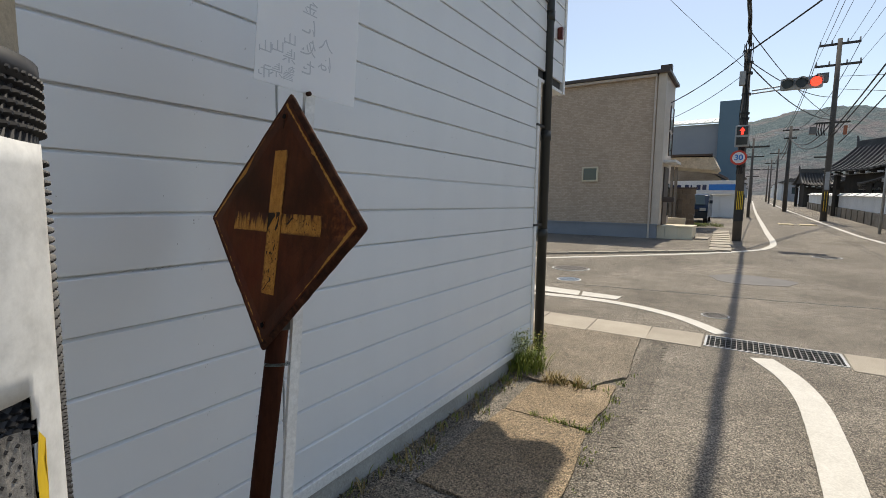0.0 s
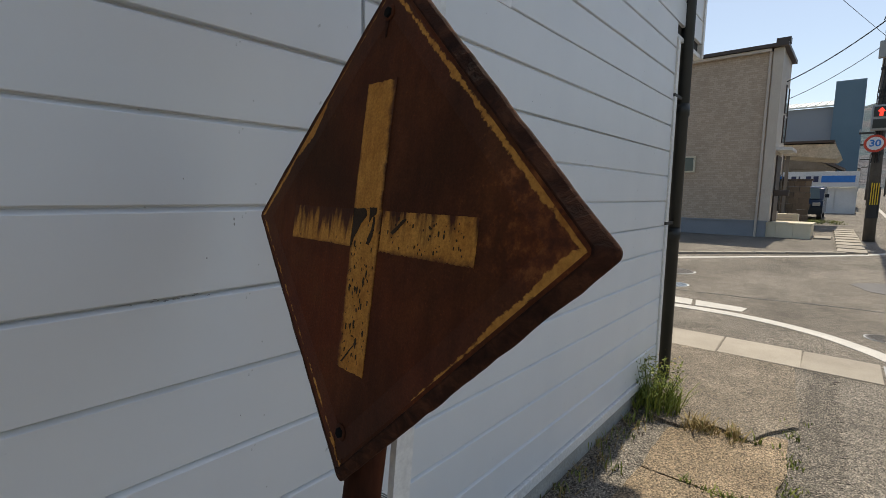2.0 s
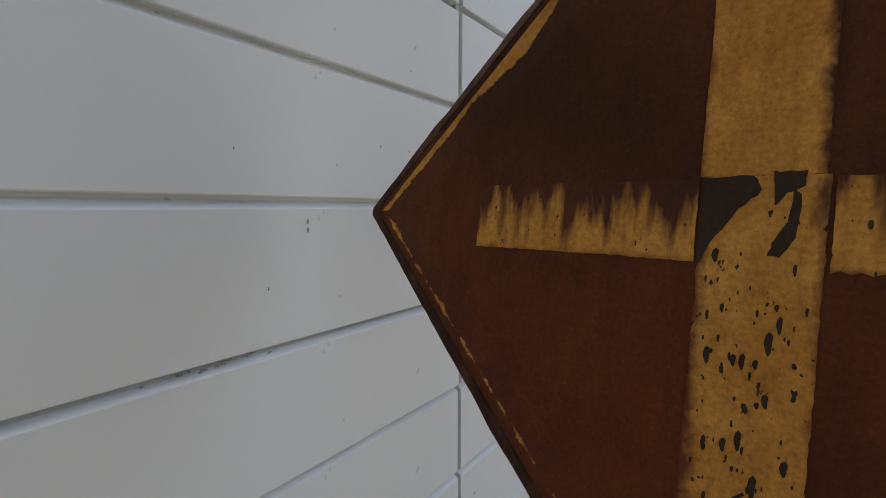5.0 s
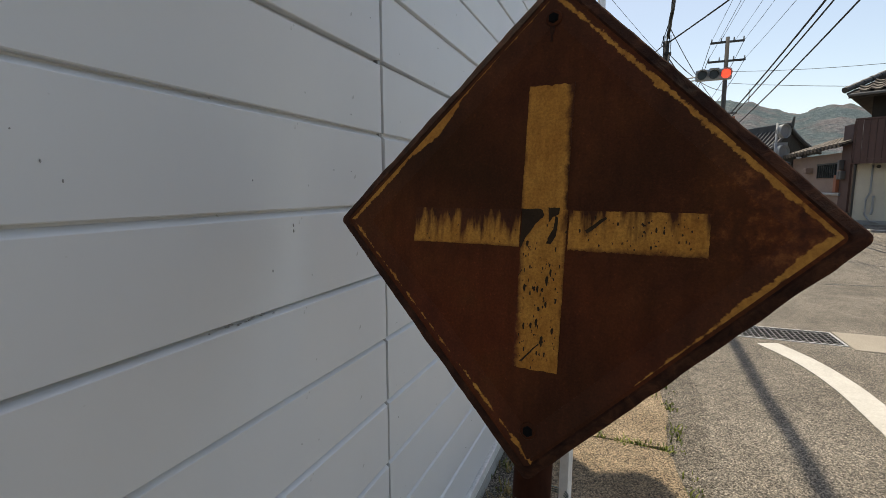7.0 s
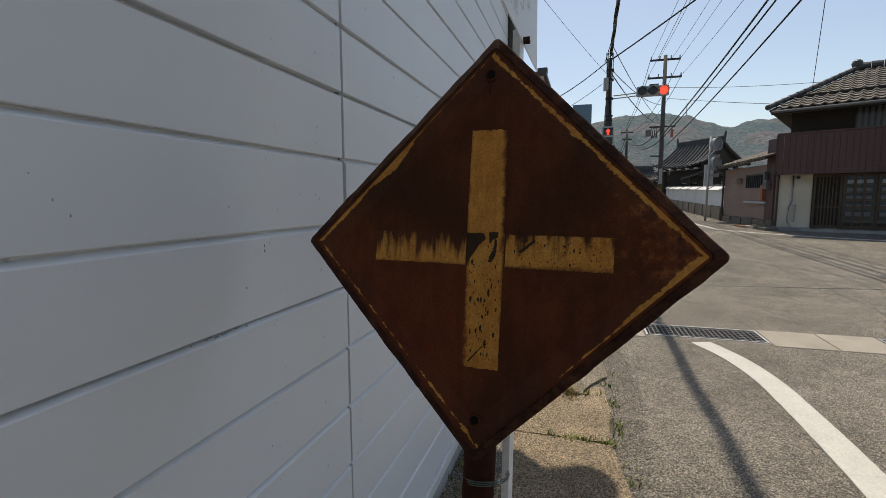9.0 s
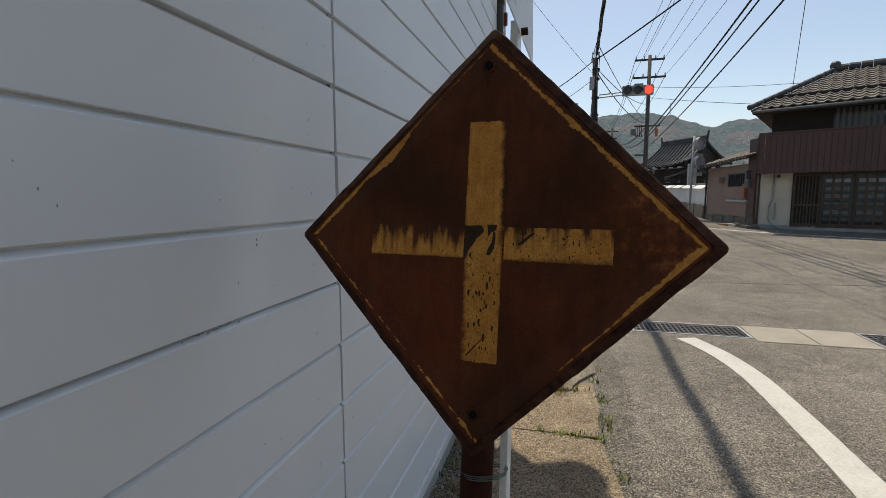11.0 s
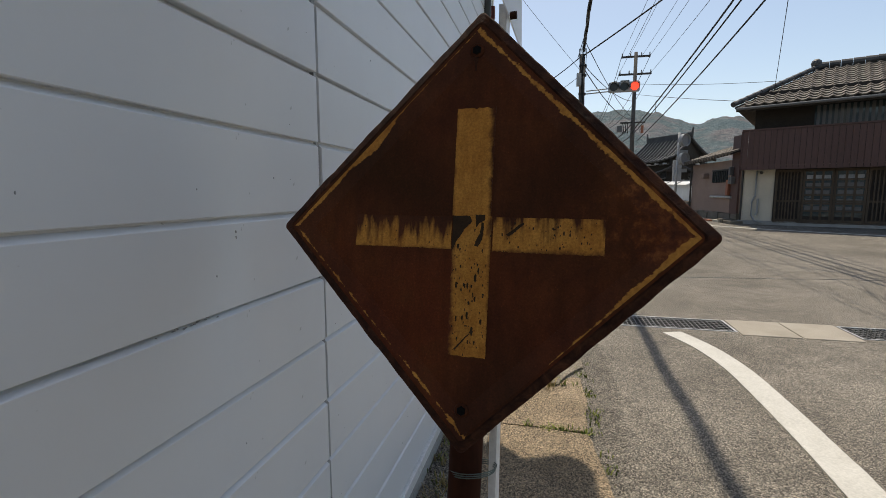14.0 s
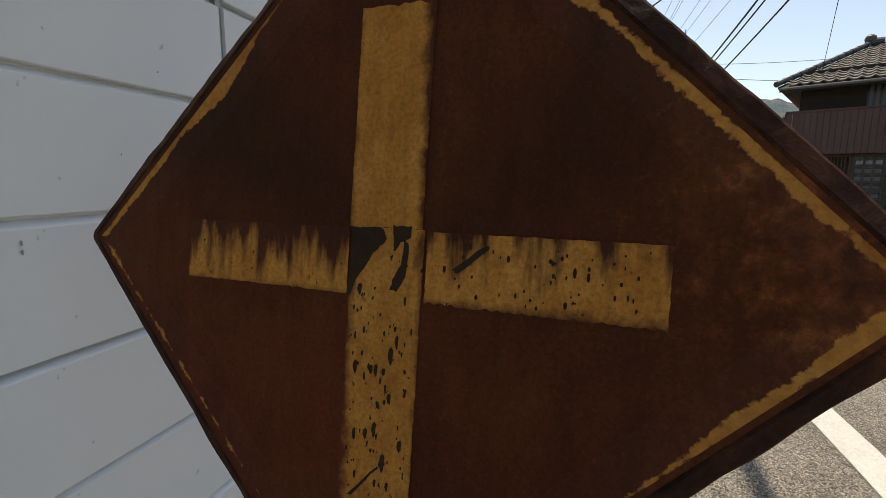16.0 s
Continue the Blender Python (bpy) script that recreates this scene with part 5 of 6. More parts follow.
def van():
    v = thing("parked_van", (-1.55, 26.9, 0), "dark blue parked van facing the street", "van")
    x0, x1, y0 = -2.3, -0.92, 26.0
    bm = bmesh.new()
    prism(bm, [(x0, y0, 0.25), (x0, y0 - 0.06, 0.6), (x0, y0 + 0.1, 0.86), (x0, y0 + 0.55, 1.36), (x0, y0 + 0.8, 1.42), (x0, y0 + 3.2, 1.42), (x0, y0 + 3.35, 0.25)], (x1 - x0, 0, 0))
    bmesh.ops.bevel(bm, geom=list(bm.edges), offset=0.05, segments=2, affect="EDGES")
    body = part("body", bm, VAN_PAINT, v)
    part("windscreen", prism(bmesh.new(), [(x0 + 0.12, y0 + 0.105, 0.89), (x1 - 0.12, y0 + 0.105, 0.89), (x1 - 0.18, y0 + 0.50, 1.33), (x0 + 0.18, y0 + 0.50, 1.33)], (0, -0.012, 0.01)), GLASS, v)
    for a in (x0 + 0.08, x1 - 0.33):
        part("headlight", boxbm(a, a + 0.25, y0 - 0.07, y0 + 0.02, 0.6, 0.74, 0.02), SIGNAL_GREY, v)
    part("grille", boxbm(x0 + 0.38, x1 - 0.38, y0 - 0.075, y0 - 0.01, 0.55, 0.68), BLACK, v)
    part("number_plate", boxbm(-1.78, -1.45, y0 - 0.075, y0 - 0.055, 0.36, 0.52), SIGN_WHITE, v)
    for x in (x0 + 0.02, x1 - 0.18):
        for y in (y0 + 0.55, y0 + 2.7):
            w = part("wheel", tube(bmesh.new(), (x, y, 0.27), (x + 0.16, y, 0.27), 0.27, seg=20), TYRE, v)
            part("rim", tube(bmesh.new(), (x - 0.004, y, 0.27), (x + 0.164, y, 0.27), 0.16, seg=14), GREY_METAL, w)
    for s, x in ((-1, x0), (1, x1)):
        part("mirror", boxbm(x + s * 0.02, x + s * 0.16, y0 + 0.4, y0 + 0.5, 0.95, 1.1, 0.02), VAN_PAINT, v)


before = built()
van()
bm = bmesh.new()
for i in range(60):
    tuft(bm, rng.uniform(-1.3, -0.2), rng.uniform(22.6, 25.4), 0.15, 20, 0.12, 3000 + i, 1.0)
solo("verge_grass", bm, GRASS, "low yellow-green grass on the verge", "grass", kind="stuff")

settle(before, (-1.55, 26.0), (-1.224, 26.384), 1.018, -0.75)
before = built()
# ---------------------------------------------------------------- traffic signal pole
SX, SY = 0.40, 17.75
sp = thing("signal_pole", (SX, SY, 0), "dark utility pole carrying traffic signals, cables and signs", "utility pole")
part("shaft", tube(bmesh.new(), (SX, SY, -0.02), (SX - 0.06, SY, 5.6), 0.125, 0.085, 24), POLE_DARK, sp, smooth=True)
part("base_band", tube(bmesh.new(), (SX, SY, 0.6), (SX, SY, 1.4), 0.128, 0.126, 24, False), BLACK, sp)
for i in range(4):
    part("stripe", boxbm(SX - 0.07 + i * 0.045, SX - 0.05 + i * 0.045, SY - 0.14, SY - 0.127, 0.95, 1.5), YELLOW_TAPE, sp)
for z in (2.2, 3.6, 3.75, 4.3, 4.9, 5.2):
    part("band", tube(bmesh.new(), (SX - 0.03, SY, z), (SX - 0.03, SY, z + 0.06), 0.122, seg=20), BLACK_METAL, sp)
part("cable_box", boxbm(SX - 0.23, SX - 0.08, SY - 0.3, SY - 0.14, 4.55, 4.95, 0.02), SIGNAL_GREY, sp)
for k in range(5):
    bm = bmesh.new()
    pts = [(SX - 0.13 + 0.04 * k + 0.03 * math.sin(z * 3 + k), SY - 0.135 + 0.02 * math.cos(z * 2 + k * 2), z) for z in [2.0 + 0.25 * i for i in range(16)]]
    part("riser_cable", path_tube(bm, pts, 0.012, 6), CABLE, sp)
part("top_bracket", tube(bmesh.new(), (SX - 0.05, SY, 5.5), (SX - 0.02, SY, 6.15), 0.02), BLACK_METAL, sp)
part("top_bracket", tube(bmesh.new(), (SX - 0.2, SY, 5.5), (SX - 0.02, SY, 6.15), 0.012), BLACK_METAL, sp)
for dz in (0, 0.09):
    part("signal_arm", tube(bmesh.new(), (SX + 0.1, SY, 4.33 + dz), (1.9, SY - 0.25, 4.37 + dz), 0.02, seg=8), GREY_METAL, sp)

sig = thing("traffic_signal", (1.78, SY - 0.3, 4.4), "grey horizontal traffic signal with the red lamp lit", "traffic signal")
bm = boxbm(1.16, 2.10, SY - 0.42, SY - 0.27, 4.26, 4.58, 0.06)
part("housing", bm, SIGNAL_GREY, sig)
for i in range(3):
    x = 1.32 + 0.31 * i
    lens = part("lens", tube(bmesh.new(), (x, SY - 0.44, 4.42), (x, SY - 0.425, 4.42), 0.125, seg=24), RED_LAMP if i == 2 else LENS_OFF, sig, "lit red lamp" if i == 2 else "")
    bm = bmesh.new()
    a_n = 15
    prev = None
    for j in range(a_n + 1):
        a = radians(-20 + 220 * j / a_n)
        c = Vector((x + 0.137 * math.cos(a), 0, 4.42 + 0.137 * math.sin(a)))
        v1, v2 = bm.verts.new((c.x, SY - 0.42, c.z)), bm.verts.new((c.x, SY - 0.6, c.z))
        if prev:
            bm.faces.new((prev[0], v1, v2, prev[1]))
        prev = (v1, v2)
    bmesh.ops.solidify(bm, geom=list(bm.faces), thickness=0.006)
    part("visor", bm, SIGNAL_GREY, sig)

ped = thing("pedestrian_signal", (0.35, SY - 0.3, 3.0), "grey pedestrian signal with a lit red upper lamp", "pedestrian signal")
part("housing", boxbm(0.17, 0.53, SY - 0.42, SY - 0.22, 2.78, 3.40, 0.04), SIGNAL_GREY, ped)
part("lens", boxbm(0.21, 0.49, SY - 0.432, SY - 0.421, 3.11, 3.35), LENS_OFF, ped)
part("lit_mark", prism(bmesh.new(), [(0.35, SY - 0.434, 3.33), (0.42, SY - 0.434, 3.24), (0.385, SY - 0.434, 3.22), (0.385, SY - 0.434, 3.12), (0.315, SY - 0.434, 3.12), (0.315, SY - 0.434, 3.22), (0.28, SY - 0.434, 3.24)], (0, -0.004, 0)), RED_MAN, ped, "lit red mark")
part("lens", boxbm(0.21, 0.49, SY - 0.432, SY - 0.421, 2.83, 3.05), LENS_OFF, ped)

lim = thing("speed_limit_sign", (0.30, SY - 0.25, 2.5), "round white speed limit sign with a red ring and blue figures", "road sign")
part("plate", tube(bmesh.new(), (0.30, SY - 0.30, 2.47), (0.30, SY - 0.285, 2.47), 0.215, seg=32), SIGN_RED, lim, "red ring")
part("face", tube(bmesh.new(), (0.30, SY - 0.308, 2.47), (0.30, SY - 0.301, 2.47), 0.16, seg=32), SIGN_WHITE, lim)
cu = bpy.data.curves.new("figures", "FONT")
cu.body, cu.size, cu.align_x, cu.align_y, cu.extrude, cu.offset = "30", 0.225, "CENTER", "CENTER", 0.002, 0.006
cu.materials.append(SIGN_BLUE)
fig = new("figures", cu)
fig.parent = lim
fig.matrix_basis = pose(0, -0.064, -0.03, 90, 0, 0)
part("bracket", boxbm(0.2, 0.5, SY - 0.284, SY - 0.14, 2.44, 2.5), GREY_METAL, lim)

settle(before, (SX, SY), (0.654, 17.847), 1.010, -0.75)
before = built()
# ---------------------------------------------------------------- the right-hand side: house, annex, temple
F = frame_of((5.42, 19.0), (0.93, -0.40))      # x along the front, y into the house


def fb(x0, x1, y0, y1, z0, z1, bevel=0.0):
    return box(bmesh.new(), x0, x1, y0, y1, z0, z1, bevel, F)


hs = thing("old_tiled_house", F @ Vector((4, 2, 0)), "old two-storey house with a tile roof and brown boarded balcony", "house")
part("wall", fb(0.0, 9.0, 0.0, 5.0, -0.02, 1.95), HOUSE_CREAM, hs, "cream rendered ground floor")
part("upper_wall", fb(0.25, 9.0, 0.1, 5.0, 1.95, 4.3), DARK_WOOD, hs, "dark timber upper floor")
part("base", fb(-0.05, 9.0, -0.08, 0.0, -0.02, 0.12), GRANITE, hs)
bal = part("balcony", fb(0.0, 9.0, -0.55, 0.05, 1.80, 1.9), DARK_WOOD, hs, "balcony floor")
part("end_panel", fb(-0.02, 0.02, -0.55, 0.3, 1.78, 3.02), BROWN_BOARD, bal)
for i in range(60):
    x = 0.03 + i * 0.15
    part("board", fb(x, x + 0.143, -0.575, -0.55, 1.78, 3.02, 0.004), BROWN_BOARD, bal)
part("rail", fb(0.0, 9.0, -0.60, -0.53, 3.022, 3.07), BROWN_BOARD, bal)
# Flat dark panel: the shade behind the lattice is put into its colour.
dr = part("door", fb(0.92, 9.0, -0.04, -0.005, 0.06, 1.80), DARK_WOOD, hs, "dark panel standing in for the shaded recess behind the lattice doors")


def lattice(x0, x1, kind):
    d = part("sliding_door", fb(x0, x0 + 0.06, -0.085, -0.042, 0.08, 1.78), DOOR_WOOD, dr, "dark timber lattice door")
    part("stile", fb(x1 - 0.06, x1, -0.085, -0.042, 0.08, 1.78), DOOR_WOOD, dr)
    for z0, z1 in ((0.08, 0.2), (0.75, 0.81), (1.70, 1.78)):
        part("rail", fb(x0 + 0.06, x1 - 0.06, -0.08, -0.042, z0, z1), DOOR_WOOD, dr)
    if kind == "bars":
        k = 7
        for i in range(1, k):
            x = x0 + 0.06 + (x1 - x0 - 0.12) * i / k
            part("slat", fb(x - 0.017, x + 0.017, -0.075, -0.045, 0.2, 1.7), DOOR_WOOD, dr)
    else:
        part("pane", fb(x0 + 0.06, x1 - 0.06, -0.06, -0.05, 0.3, 1.7), GLASS, dr)
        for i in range(1, 3):
            x = x0 + 0.06 + (x1 - x0 - 0.12) * i / 3
            part("slat", fb(x - 0.03, x + 0.03, -0.075, -0.062, 0.2, 1.7), DOOR_WOOD, dr)
        for z in (0.45, 0.68, 0.95, 1.18, 1.42):
            part("slat", fb(x0 + 0.06, x1 - 0.06, -0.078, -0.064, z, z + 0.05), DOOR_WOOD, dr)
            # Grey panels stand in for highlights on the glass, lighter in the top row.
            part("glass_highlight", fb(x0 + 0.09, x1 - 0.09, -0.0635, -0.0605, z + 0.06, z + 0.17), GREY_WALL if z > 1.3 else METER, dr)


lattice(0.95, 1.65, "bars")
lattice(1.66, 2.42, "grid")
lattice(2.43, 3.19, "grid")
lattice(3.20, 3.95, "bars")
lattice(4.3, 5.2, "bars")
lattice(5.21, 6.2, "grid")
part("wall_panel", fb(3.97, 4.28, -0.06, -0.006, 0.05, 1.8), HOUSE_CREAM, hs)
wu = part("window", fb(1.8, 5.5, 0.06, 0.095, 3.1, 3.72), GLASS, hs)
for i in range(26):
    part("slat", fb(1.85 + i * 0.14, 1.93 + i * 0.14, 0.03, 0.055, 3.1, 3.72), METER, wu)
part("downpipe", tube(bmesh.new(), F @ Vector((0.03, -0.05, 0)), F @ Vector((0.03, -0.05, 1.8)), 0.03), BLACK_METAL, hs)
part("conduit", path_tube(bmesh.new(), [F @ Vector(p) for p in ((0.42, -0.06, 1.75), (0.42, -0.06, 0.95), (0.34, -0.06, 0.75), (0.34, -0.06, 0.3), (0.45, -0.1, 0.12), (0.7, -0.2, 0.06))], 0.028, 8), SIGNAL_GREY, hs, "grey conduit", True)
part("conduit", path_tube(bmesh.new(), [F @ Vector(p) for p in ((0.5, -0.06, 0.85), (0.5, -0.06, 0.4), (0.48, -0.08, 0.3))], 0.035, 8), SIGNAL_GREY, hs)
part("lamp", tube(bmesh.new(), F @ Vector((0.55, -0.02, 1.70)), F @ Vector((0.55, -0.12, 1.70)), 0.05), BLACK_METAL, hs)

# roof: eave in front, hip at the near end
EV, RD, EZ, RZ = -0.75, 2.5, 3.80, 5.30
roof = part("roof", prism(bmesh.new(), [F @ Vector(p) for p in ((-0.25, EV, EZ - 0.05), (9.4, EV, EZ - 0.05), (9.4, RD, RZ - 0.05), (1.75, RD, RZ - 0.05))], (0, 0, 0.04)), DARK_WOOD, hs, "grey tile roof")
part("roof_end", prism(bmesh.new(), [F @ Vector(p) for p in ((-0.25, EV, EZ - 0.05), (1.75, RD, RZ - 0.05), (-0.25, 2 * RD - EV, EZ - 0.05))], (0, 0, 0.05)), TILE_ROOF, roof)
part("roof_back", prism(bmesh.new(), [F @ Vector(p) for p in ((-0.25, 2 * RD - EV, EZ - 0.05), (9.4, 2 * RD - EV, EZ - 0.05), (9.4, RD, RZ - 0.05), (1.75, RD, RZ - 0.05))], (0, 0, 0.04)), TILE_ROOF, roof)
part("eave_board", fb(-0.2, 9.4, EV, EV + 0.05, EZ - 0.16, EZ - 0.055), DARK_WOOD, roof)
part("gutter", tube(bmesh.new(), F @ Vector((-0.2, EV - 0.06, EZ - 0.08)), F @ Vector((9.4, EV - 0.06, EZ - 0.08)), 0.045, seg=10), METER, roof)
sl = math.atan2(RZ - EZ, RD - EV)
slope_len = math.hypot(RZ - EZ, RD - EV)


def tile_mesh(w, h):
    """One wavy pantile with a thick lower lip."""
    bm = bmesh.new()
    k = 6
    top, bot, lip = [], [], []
    for i in range(k + 1):
        t = i / k
        z = 0.028 * math.cos(t * 2 * math.pi) + 0.01 * math.cos(t * 4 * math.pi)
        bot.append(bm.verts.new((t * w, 0, z + 0.045)))
        top.append(bm.verts.new((t * w, h, z + 0.01)))
        lip.append(bm.verts.new((t * w, 0, z + 0.005)))
    for i in range(k):
        bm.faces.new((bot[i], bot[i + 1], top[i + 1], top[i]))
        bm.faces.new((lip[i], lip[i + 1], bot[i + 1], bot[i]))
    return finish("roof_tile", bm, TILE_ROOF, False)


TW, TH = 0.275, 0.25
tm = tile_mesh(TW, TH * 1.12)
Sl = F @ Matrix.Translation((0, EV, EZ)) @ Matrix.Rotation(sl, 4, "X")
rows_n = int(slope_len / TH)
made = 0
for j in range(rows_n):
    x_start = -0.22 + 2.0 * (j / rows_n)
    i = 0
    while x_start + i * TW < 6.4:
        if made < 300:
            o = new("roof_tile", tm)
            o.parent = roof
            m = Sl @ pose(math.ceil(x_start / TW) * TW + i * TW + rng.uniform(-0.006, 0.006), j * TH, rng.uniform(0, 0.008))
            m.translation = m.translation - origin(roof)
            o.matrix_basis = m
            made += 1
        i += 1


def ridge(a, b, parent, r=0.11, name="ridge_tile"):
    a, b = Vector(a), Vector(b)
    k = max(2, int((b - a).length / 0.3))
    for i in range(k):
        p, q = a.lerp(b, i / k), a.lerp(b, (i + 0.97) / k)
        part(name, tube(bmesh.new(), p, q, r, r * 0.88, 10), TILE_DARK, parent)


ridge(F @ Vector((1.7, RD, RZ + 0.1)), F @ Vector((9.4, RD, RZ + 0.1)), roof, 0.13)
ridge(F @ Vector((-0.3, EV, EZ + 0.08)), F @ Vector((1.7, RD, RZ + 0.08)), roof, 0.09)
bm = bmesh.new()
bmesh.ops.create_icosphere(bm, subdivisions=2, radius=0.16, matrix=Matrix.Translation(F @ Vector((1.65, RD, RZ + 0.2))))
part("ridge_end", bm, TILE_DARK, roof)

# annex
A = frame_of((4.80, 23.3), (5.44 - 4.80, 19.2 - 23.3))


def ab(x0, x1, y0, y1, z0, z1, bevel=0.0):
    return box(bmesh.new(), x0, x1, y0, y1, z0, z1, bevel, A)


AL = math.dist((4.80, 23.3), (5.44, 19.2))
an = thing("pink_annex", A @ Vector((2, 1.2, 0)), "low pink-brown rendered annex with a tile roof and stone footing", "annex")
part("wall", ab(0, AL, 0, 2.6, 0.32, 2.2), HOUSE_PINK, an)
for i in range(9):
    part("footing_stone", ab(i * AL / 9 + 0.01, (i + 1) * AL / 9 - 0.01, -0.06 - 0.02 * (i % 2), 0.2, -0.02, 0.3 + 0.02 * (i % 3), 0.03), STONE, an)
part("end_panel", ab(AL - 0.55, AL - 0.02, -0.06, 0.0, 0.3, 3.0), BROWN_BOARD, an)
ar = part("roof", prism(bmesh.new(), [A @ Vector(p) for p in ((-0.25, -0.35, 2.2), (AL, -0.35, 2.34), (AL, 1.4, 2.95), (-0.25, 1.4, 2.8))], (0, 0, 0.06)), DARK_WOOD, an, "grey tile roof")
n_col = 18
for i in range(n_col):
    x = -0.25 + (AL + 0.25) * (i + 0.5) / n_col
    for j in range(5):
        p = A @ Vector((x, -0.38 + j * 0.35, 2.27 + 0.03 * x + j * 0.122))
        q = A @ Vector((x, -0.02 + j * 0.35, 2.38 + 0.03 * x + j * 0.122))
        part("roof_tile", tube(bmesh.new(), p, q, 0.075, 0.065, 8), TILE_ROOF, ar)
aw2 = part("window", ab(AL * 0.50, AL * 0.78, -0.03, 0.0, 1.42, 1.85), GLASS, an)
for i in range(9):
    part("bar", ab(AL * 0.50 + i * 0.14, AL * 0.50 + i * 0.14 + 0.025, -0.06, -0.032, 1.42, 1.85), BLACK_METAL, aw2)
part("frame", ab(AL * 0.48, AL * 0.80, -0.05, -0.001, 1.855, 1.9), BLACK_METAL, aw2)
part("vent_hood", ab(AL * 0.33, AL * 0.40, -0.22, 0.0, 1.6, 1.8, 0.05), HOUSE_PINK, an)
part("pipe", tube(bmesh.new(), A @ Vector((AL * 0.50, -0.08, 0.9)), A @ Vector((AL * 0.9, -0.08, 0.88)), 0.045), GREY_METAL, an)
part("pipe", tube(bmesh.new(), A @ Vector((0.02, -0.06, 0)), A @ Vector((0.02, -0.06, 2.1)), 0.035), BLACK_METAL, an)
part("post_box", ab(AL * 0.82, AL * 0.86, -0.14, 0.0, 0.95, 1.5, 0.01), ORANGE_BOX, an, "faded orange box")
for i in range(3):
    part("meter", ab(AL * 0.885 + 0.14 * (i % 2), AL * 0.885 + 0.14 * (i % 2) + 0.12, -0.2, -0.061, 1.35 + 0.3 * (i // 2), 1.6 + 0.35 * (i // 2), 0.02), METER, an)
for i in range(3):
    solo("loose_board", box(bmesh.new(), AL * (0.55 + 0.12 * i), AL * (0.72 + 0.12 * i), -0.55 - 0.1 * (i % 2), -0.3 - 0.1 * (i % 2), 0.0, 0.05 + 0.02 * i, 0.005, A), OLD_CREAM if i != 1 else ORANGE_BOX, "pale old board lying on the ground", "board", "loose boards")
for i, (a, b, h) in enumerate(((0.90, 1.0, 0.14), (1.01, 1.14, 0.1))):
    solo("stone_step", box(bmesh.new(), AL * a, AL * b, -0.5, -0.1, -0.01, h, 0.02, A), STONE, "dark stone block at the wall foot", "stone block", "stone blocks")

settle(before, (5.42, 19.0), (6.074, 19.198), 1.014, -3.0)
before = built()
# temple wall along the street
tw = thing("temple_wall", (4.3, 38, 0), "white plastered temple wall on a rough stone base with tile coping", "wall", kind="structure")
ta, tb = Vector((4.78, 23.4, 0)), Vector((3.75, 56, 0))
W = frame_of(ta, tb - ta)
TL = (tb - ta).length
part("plaster", box(bmesh.new(), 0, TL, -0.45, -0.15, 0.55, 1.25, 0, W), PLASTER, tw)
for i in range(60):
    x = TL * i / 60
    part("base_stone", box(bmesh.new(), x + 0.01, x + TL / 60 - 0.01, -0.5, -0.02 - 0.03 * ((i * 7) % 3) / 2, -0.02, 0.55 + 0.02 * (i % 2), 0.03, W), STONE, tw)
for i in range(70):
    x = TL * i / 70
    part("coping_tile", prism(bmesh.new(), [W @ Vector(p) for p in ((x, -0.02, 1.27), (x, -0.58, 1.27), (x, -0.30, 1.42))], (W @ Vector((TL / 70 - 0.02, 0, 0))) - (W @ Vector((0, 0, 0)))), PLASTER if i % 5 else TILE_DARK, tw)

settle(before, (4.78, 23.4), (5.63, 24.02), 1.030, -2.66, 0.0205)


